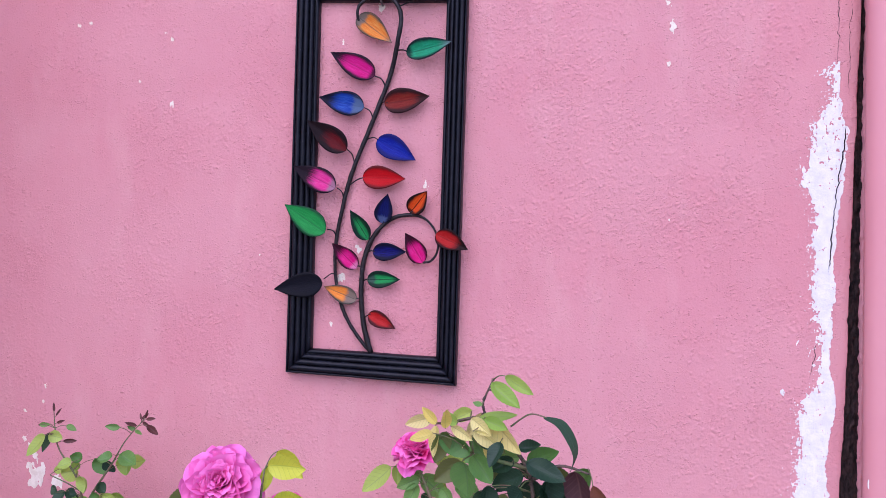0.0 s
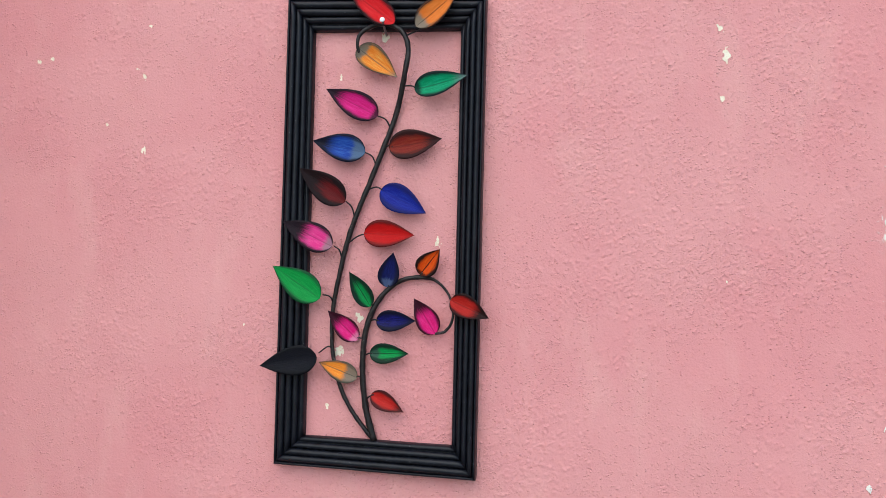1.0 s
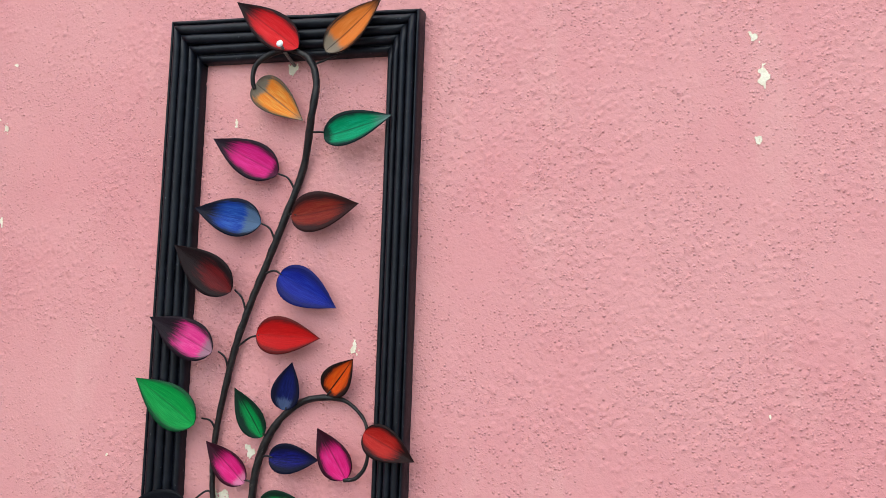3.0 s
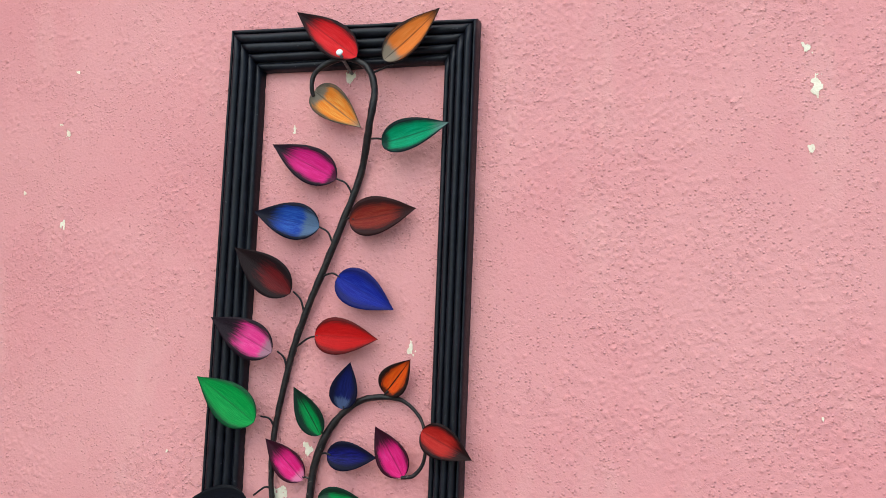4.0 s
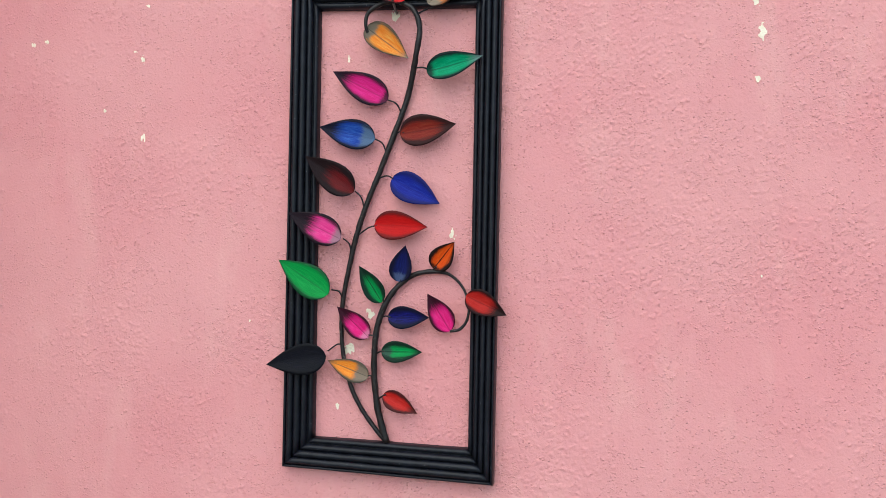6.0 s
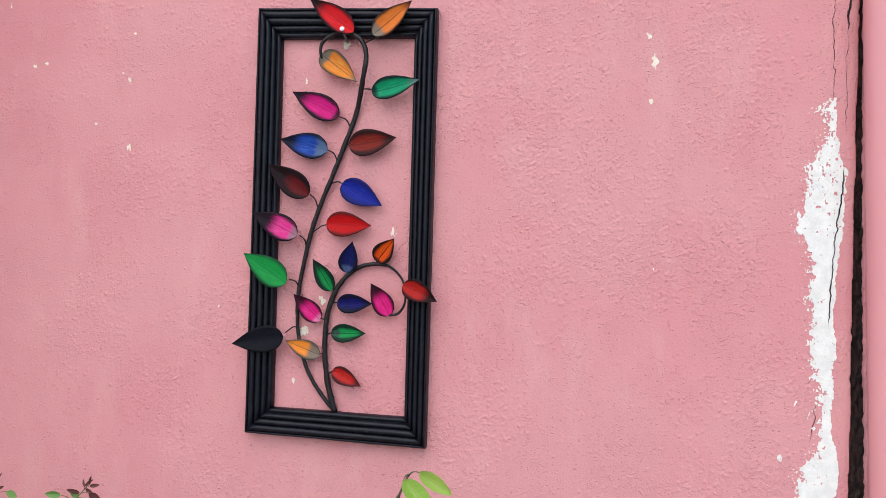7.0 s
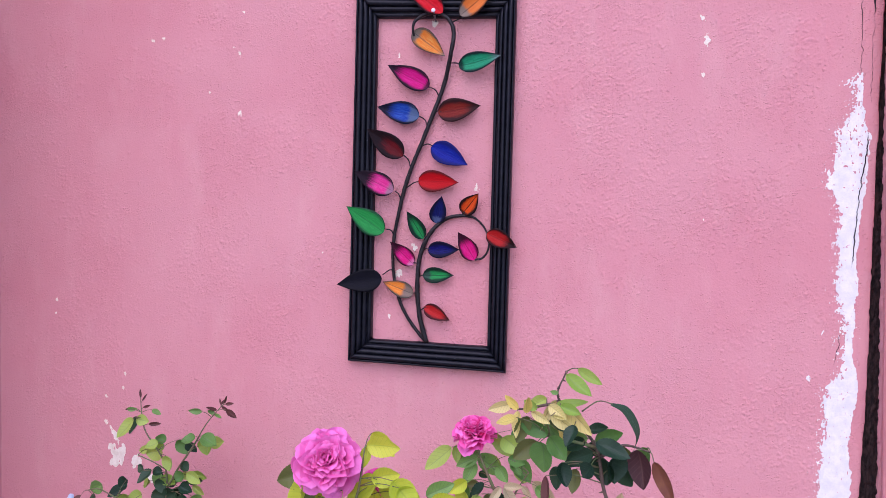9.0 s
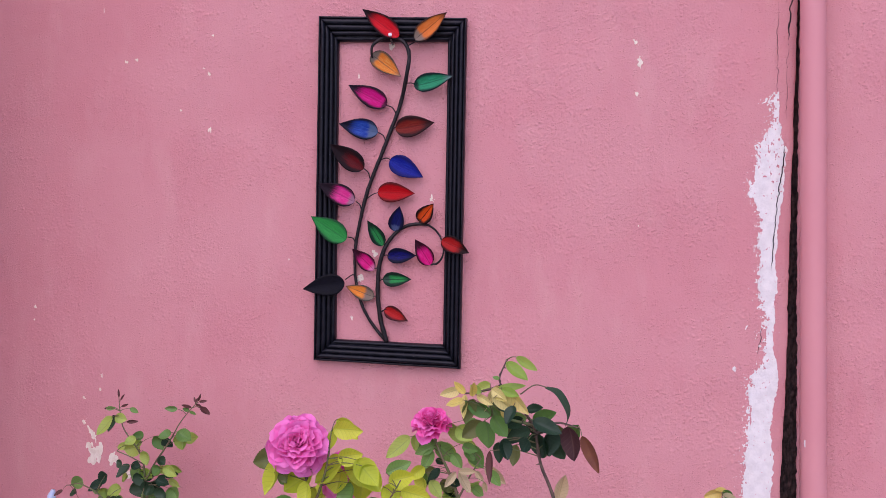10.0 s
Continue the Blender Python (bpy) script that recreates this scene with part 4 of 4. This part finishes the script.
bush_e.leaves(-0.30, 0.025, [
    (0.405, 0.794, 0.443, 0.737, 0.043, "lg"), (0.434, 0.794, 0.473, 0.761, 0.043, "lg"), (0.313, 0.762, 0.246, 0.707, 0.040, "lg"),
    (0.321, 0.762, 0.327, 0.722, 0.021, "lg"), (0.374, 0.740, 0.323, 0.716, 0.028, "g"), (0.369, 0.728, 0.343, 0.677, 0.030, "g"),
    (0.374, 0.740, 0.430, 0.697, 0.040, "g"), (0.420, 0.720, 0.443, 0.688, 0.029, "g"), (0.458, 0.736, 0.503, 0.688, 0.042, "g"),
    (0.446, 0.742, 0.485, 0.736, 0.026, "g"), (0.393, 0.687, 0.350, 0.648, 0.028, "d"), (0.375, 0.699, 0.397, 0.692, 0.017, "d"),
    (0.416, 0.659, 0.443, 0.639, 0.023, "d"), (0.396, 0.641, 0.438, 0.614, 0.036, "d"), (0.473, 0.636, 0.501, 0.616, 0.027, "g"),
])
bush_e.leaves(-0.32, 0.015, [
    (0.434, 0.683, 0.409, 0.649, 0.019, "c"), (0.440, 0.686, 0.484, 0.689, 0.018, "c"), (0.440, 0.680, 0.472, 0.631, 0.024, "c"),
    (0.481, 0.683, 0.501, 0.652, 0.016, "c"), (0.505, 0.695, 0.558, 0.646, 0.030, "c"), (0.505, 0.661, 0.508, 0.631, 0.014, "c"),
    (0.689, 0.612, 0.706, 0.680, 0.033, "c"), (0.515, 0.690, 0.546, 0.657, 0.027, "g"), (0.352, 0.690, 0.316, 0.661, 0.031, "yg"),
    (0.337, 0.669, 0.342, 0.617, 0.036, "yg"), (0.368, 0.659, 0.399, 0.617, 0.031, "lg"),
])
bush_e.thicken(12, ("g", "g", "lg", "ol"))
bush_e.low_leaves(10, 0.30, 0.64, 0.08, 0.052, ("g", "d", "lg"))
bloom(bush_e, (0.365, -0.30, 0.801), 0.088, (-0.035, -0.50, 0.874), (PETAL_DEEP, PETAL), 23)

# slight bush with small leaves
A = -0.25
bush_a = Bush((-0.43, A, 0), "slender rose bush with small green leaves and maroon shoots", [
    ("cane", [(-0.43, A, 0), (-0.423, A, 0.290), (-0.425, A, 0.559), (-0.429, A, 0.606), (-0.440, A, 0.672), (-0.488, A, 0.742), (-0.499, A, 0.785), (-0.503, A, 0.832)], (0.005, 0.004, 0.003, 0.0022, 0.0015, 0.0010), TWIG),
    ("cane", [(-0.44, A, 0), (-0.440, A - 0.01, 0.290), (-0.432, A - 0.01, 0.559), (-0.412, A, 0.633), (-0.358, A, 0.714), (-0.324, A, 0.771), (-0.277, A, 0.825)], (0.005, 0.004, 0.003, 0.0025, 0.0015, 0.0010), TWIG),
    ("cane", [(-0.45, A, 0), (-0.475, A - 0.02, 0.340), (-0.525, A - 0.02, 0.530), (-0.595, A - 0.02, 0.590), (-0.645, A - 0.02, 0.588)], (0.005, 0.004, 0.002, 0.0012), TWIG),
    ("twig", [(-0.435, A, 0.650), (-0.465, A - 0.01, 0.670), (-0.505, A - 0.01, 0.685)], (0.0018, 0.0012), TWIG),
])
bush_a.leaves(A, 0.03, [
    (-0.509, 0.782, -0.557, 0.734, 0.033, "lg"), (-0.509, 0.778, -0.478, 0.772, 0.028, "lg"), (-0.489, 0.759, -0.459, 0.759, 0.011, "m"),
    (-0.541, 0.798, -0.513, 0.800, 0.012, "g"), (-0.475, 0.799, -0.451, 0.790, 0.014, "g"), (-0.535, 0.798, -0.557, 0.793, 0.008, "m"),
    (-0.324, 0.808, -0.358, 0.808, 0.016, "g"), (-0.311, 0.795, -0.327, 0.801, 0.013, "g"), (-0.266, 0.812, -0.239, 0.793, 0.015, "m"),
    (-0.287, 0.822, -0.275, 0.836, 0.008, "m"), (-0.337, 0.741, -0.292, 0.726, 0.036, "g"), (-0.337, 0.731, -0.329, 0.687, 0.038, "lg"),
    (-0.341, 0.744, -0.376, 0.737, 0.029, "g"), (-0.378, 0.720, -0.363, 0.691, 0.034, "d"), (-0.440, 0.726, -0.468, 0.718, 0.026, "lg"),
    (-0.413, 0.720, -0.393, 0.684, 0.035, "g"), (-0.419, 0.692, -0.419, 0.652, 0.037, "lg"), (-0.454, 0.685, -0.506, 0.674, 0.039, "lg"),
])
bush_a.leaves(A, 0.04, [
    (-0.502, 0.688, -0.537, 0.680, 0.022, "lg"), (-0.385, 0.673, -0.368, 0.651, 0.025, "d"), (-0.385, 0.647, -0.404, 0.623, 0.029, "g"),
    (-0.371, 0.647, -0.333, 0.626, 0.028, "lg"), (-0.391, 0.613, -0.350, 0.606, 0.025, "d"), (-0.377, 0.597, -0.369, 0.558, 0.045, "d"),
    (-0.405, 0.606, -0.424, 0.568, 0.042, "d"), (-0.412, 0.616, -0.449, 0.608, 0.028, "d"), (-0.467, 0.638, -0.467, 0.588, 0.047, "d"),
    (-0.474, 0.645, -0.512, 0.622, 0.032, "d"), (-0.529, 0.624, -0.559, 0.601, 0.035, "d"), (-0.453, 0.655, -0.429, 0.652, 0.025, "d"),
    (-0.494, 0.611, -0.518, 0.595, 0.029, "lg"), (-0.473, 0.591, -0.459, 0.550, 0.053, "d"), (-0.494, 0.584, -0.532, 0.570, 0.035, "lg"),
])
bush_a.leaves(A, 0.04, [
    (-0.549, 0.597, -0.595, 0.581, 0.033, "d"), (-0.605, 0.602, -0.647, 0.580, 0.036, "g"), (-0.646, 0.581, -0.665, 0.570, 0.011, "m"),
    (-0.625, 0.568, -0.655, 0.560, 0.022, "d"), (-0.556, 0.576, -0.549, 0.548, 0.034, "lg"), (-0.577, 0.572, -0.614, 0.561, 0.035, "g"),
    (-0.435, 0.575, -0.405, 0.550, 0.036, "g"), (-0.510, 0.565, -0.495, 0.530, 0.038, "d"), (-0.535, 0.560, -0.575, 0.535, 0.036, "g"),
    (-0.445, 0.630, -0.430, 0.590, 0.034, "d"), (-0.395, 0.560, -0.375, 0.525, 0.034, "d"), (-0.500, 0.640, -0.525, 0.650, 0.022, "d"),
])
bush_a.leaves(A, 0.01, [
    (-0.503, 0.830, -0.505, 0.852, 0.006, "m"), (-0.502, 0.820, -0.493, 0.838, 0.005, "m"), (-0.495, 0.805, -0.475, 0.812, 0.007, "m"),
    (-0.279, 0.824, -0.267, 0.846, 0.006, "m"), (-0.281, 0.822, -0.291, 0.838, 0.006, "m"), (-0.275, 0.823, -0.253, 0.826, 0.008, "m"),
    (-0.285, 0.816, -0.263, 0.806, 0.009, "m"), (-0.295, 0.808, -0.317, 0.818, 0.009, "m"), (-0.305, 0.796, -0.280, 0.792, 0.009, "g"),
])
bush_a.thicken(18, ("g", "d", "lg"))
bush_a.low_leaves(14, 0.25, 0.56, 0.08, 0.045, ("d", "g", "d"))

# low bush of which only the top shows
D = -0.40
bush_d = Bush((1.065, D, 0), "low rose bush with withering yellow and green leaves", [
    ("cane", [(1.065, D, 0), (1.075, D, 0.368), (1.070, D, 0.638)], (0.003, 0.002, 0.0012), CANE),
])
bush_d.leaves(D, 0.02, [
    (1.070, 0.673, 1.030, 0.658, 0.026, "y"), (1.070, 0.678, 1.095, 0.663, 0.022, "g"), (1.070, 0.673, 1.110, 0.650, 0.026, "c"),
    (1.060, 0.663, 1.035, 0.633, 0.028, "c"), (1.075, 0.658, 1.075, 0.618, 0.030, "ol"), (1.080, 0.680, 1.055, 0.686, 0.012, "y"),
])
bush_d.low_leaves(8, 0.2, 0.58, 0.06, 0.045, ("g", "ol", "y"))

# pale plastic marker beside the slight bush
tag = thing("plant_marker", (-0.708, A, 0), "pale blue plastic plant marker standing in front of the wall", "plant marker")
part("stake", tube("marker_stake", [(-0.708, A, 0), (-0.708, A, 0.30), (-0.705, A, 0.52), (-0.698, A, 0.567)], (0.010, 0.012, 0.013, 0.012, 0.006), PALEBLUE, 10, 5), tag)
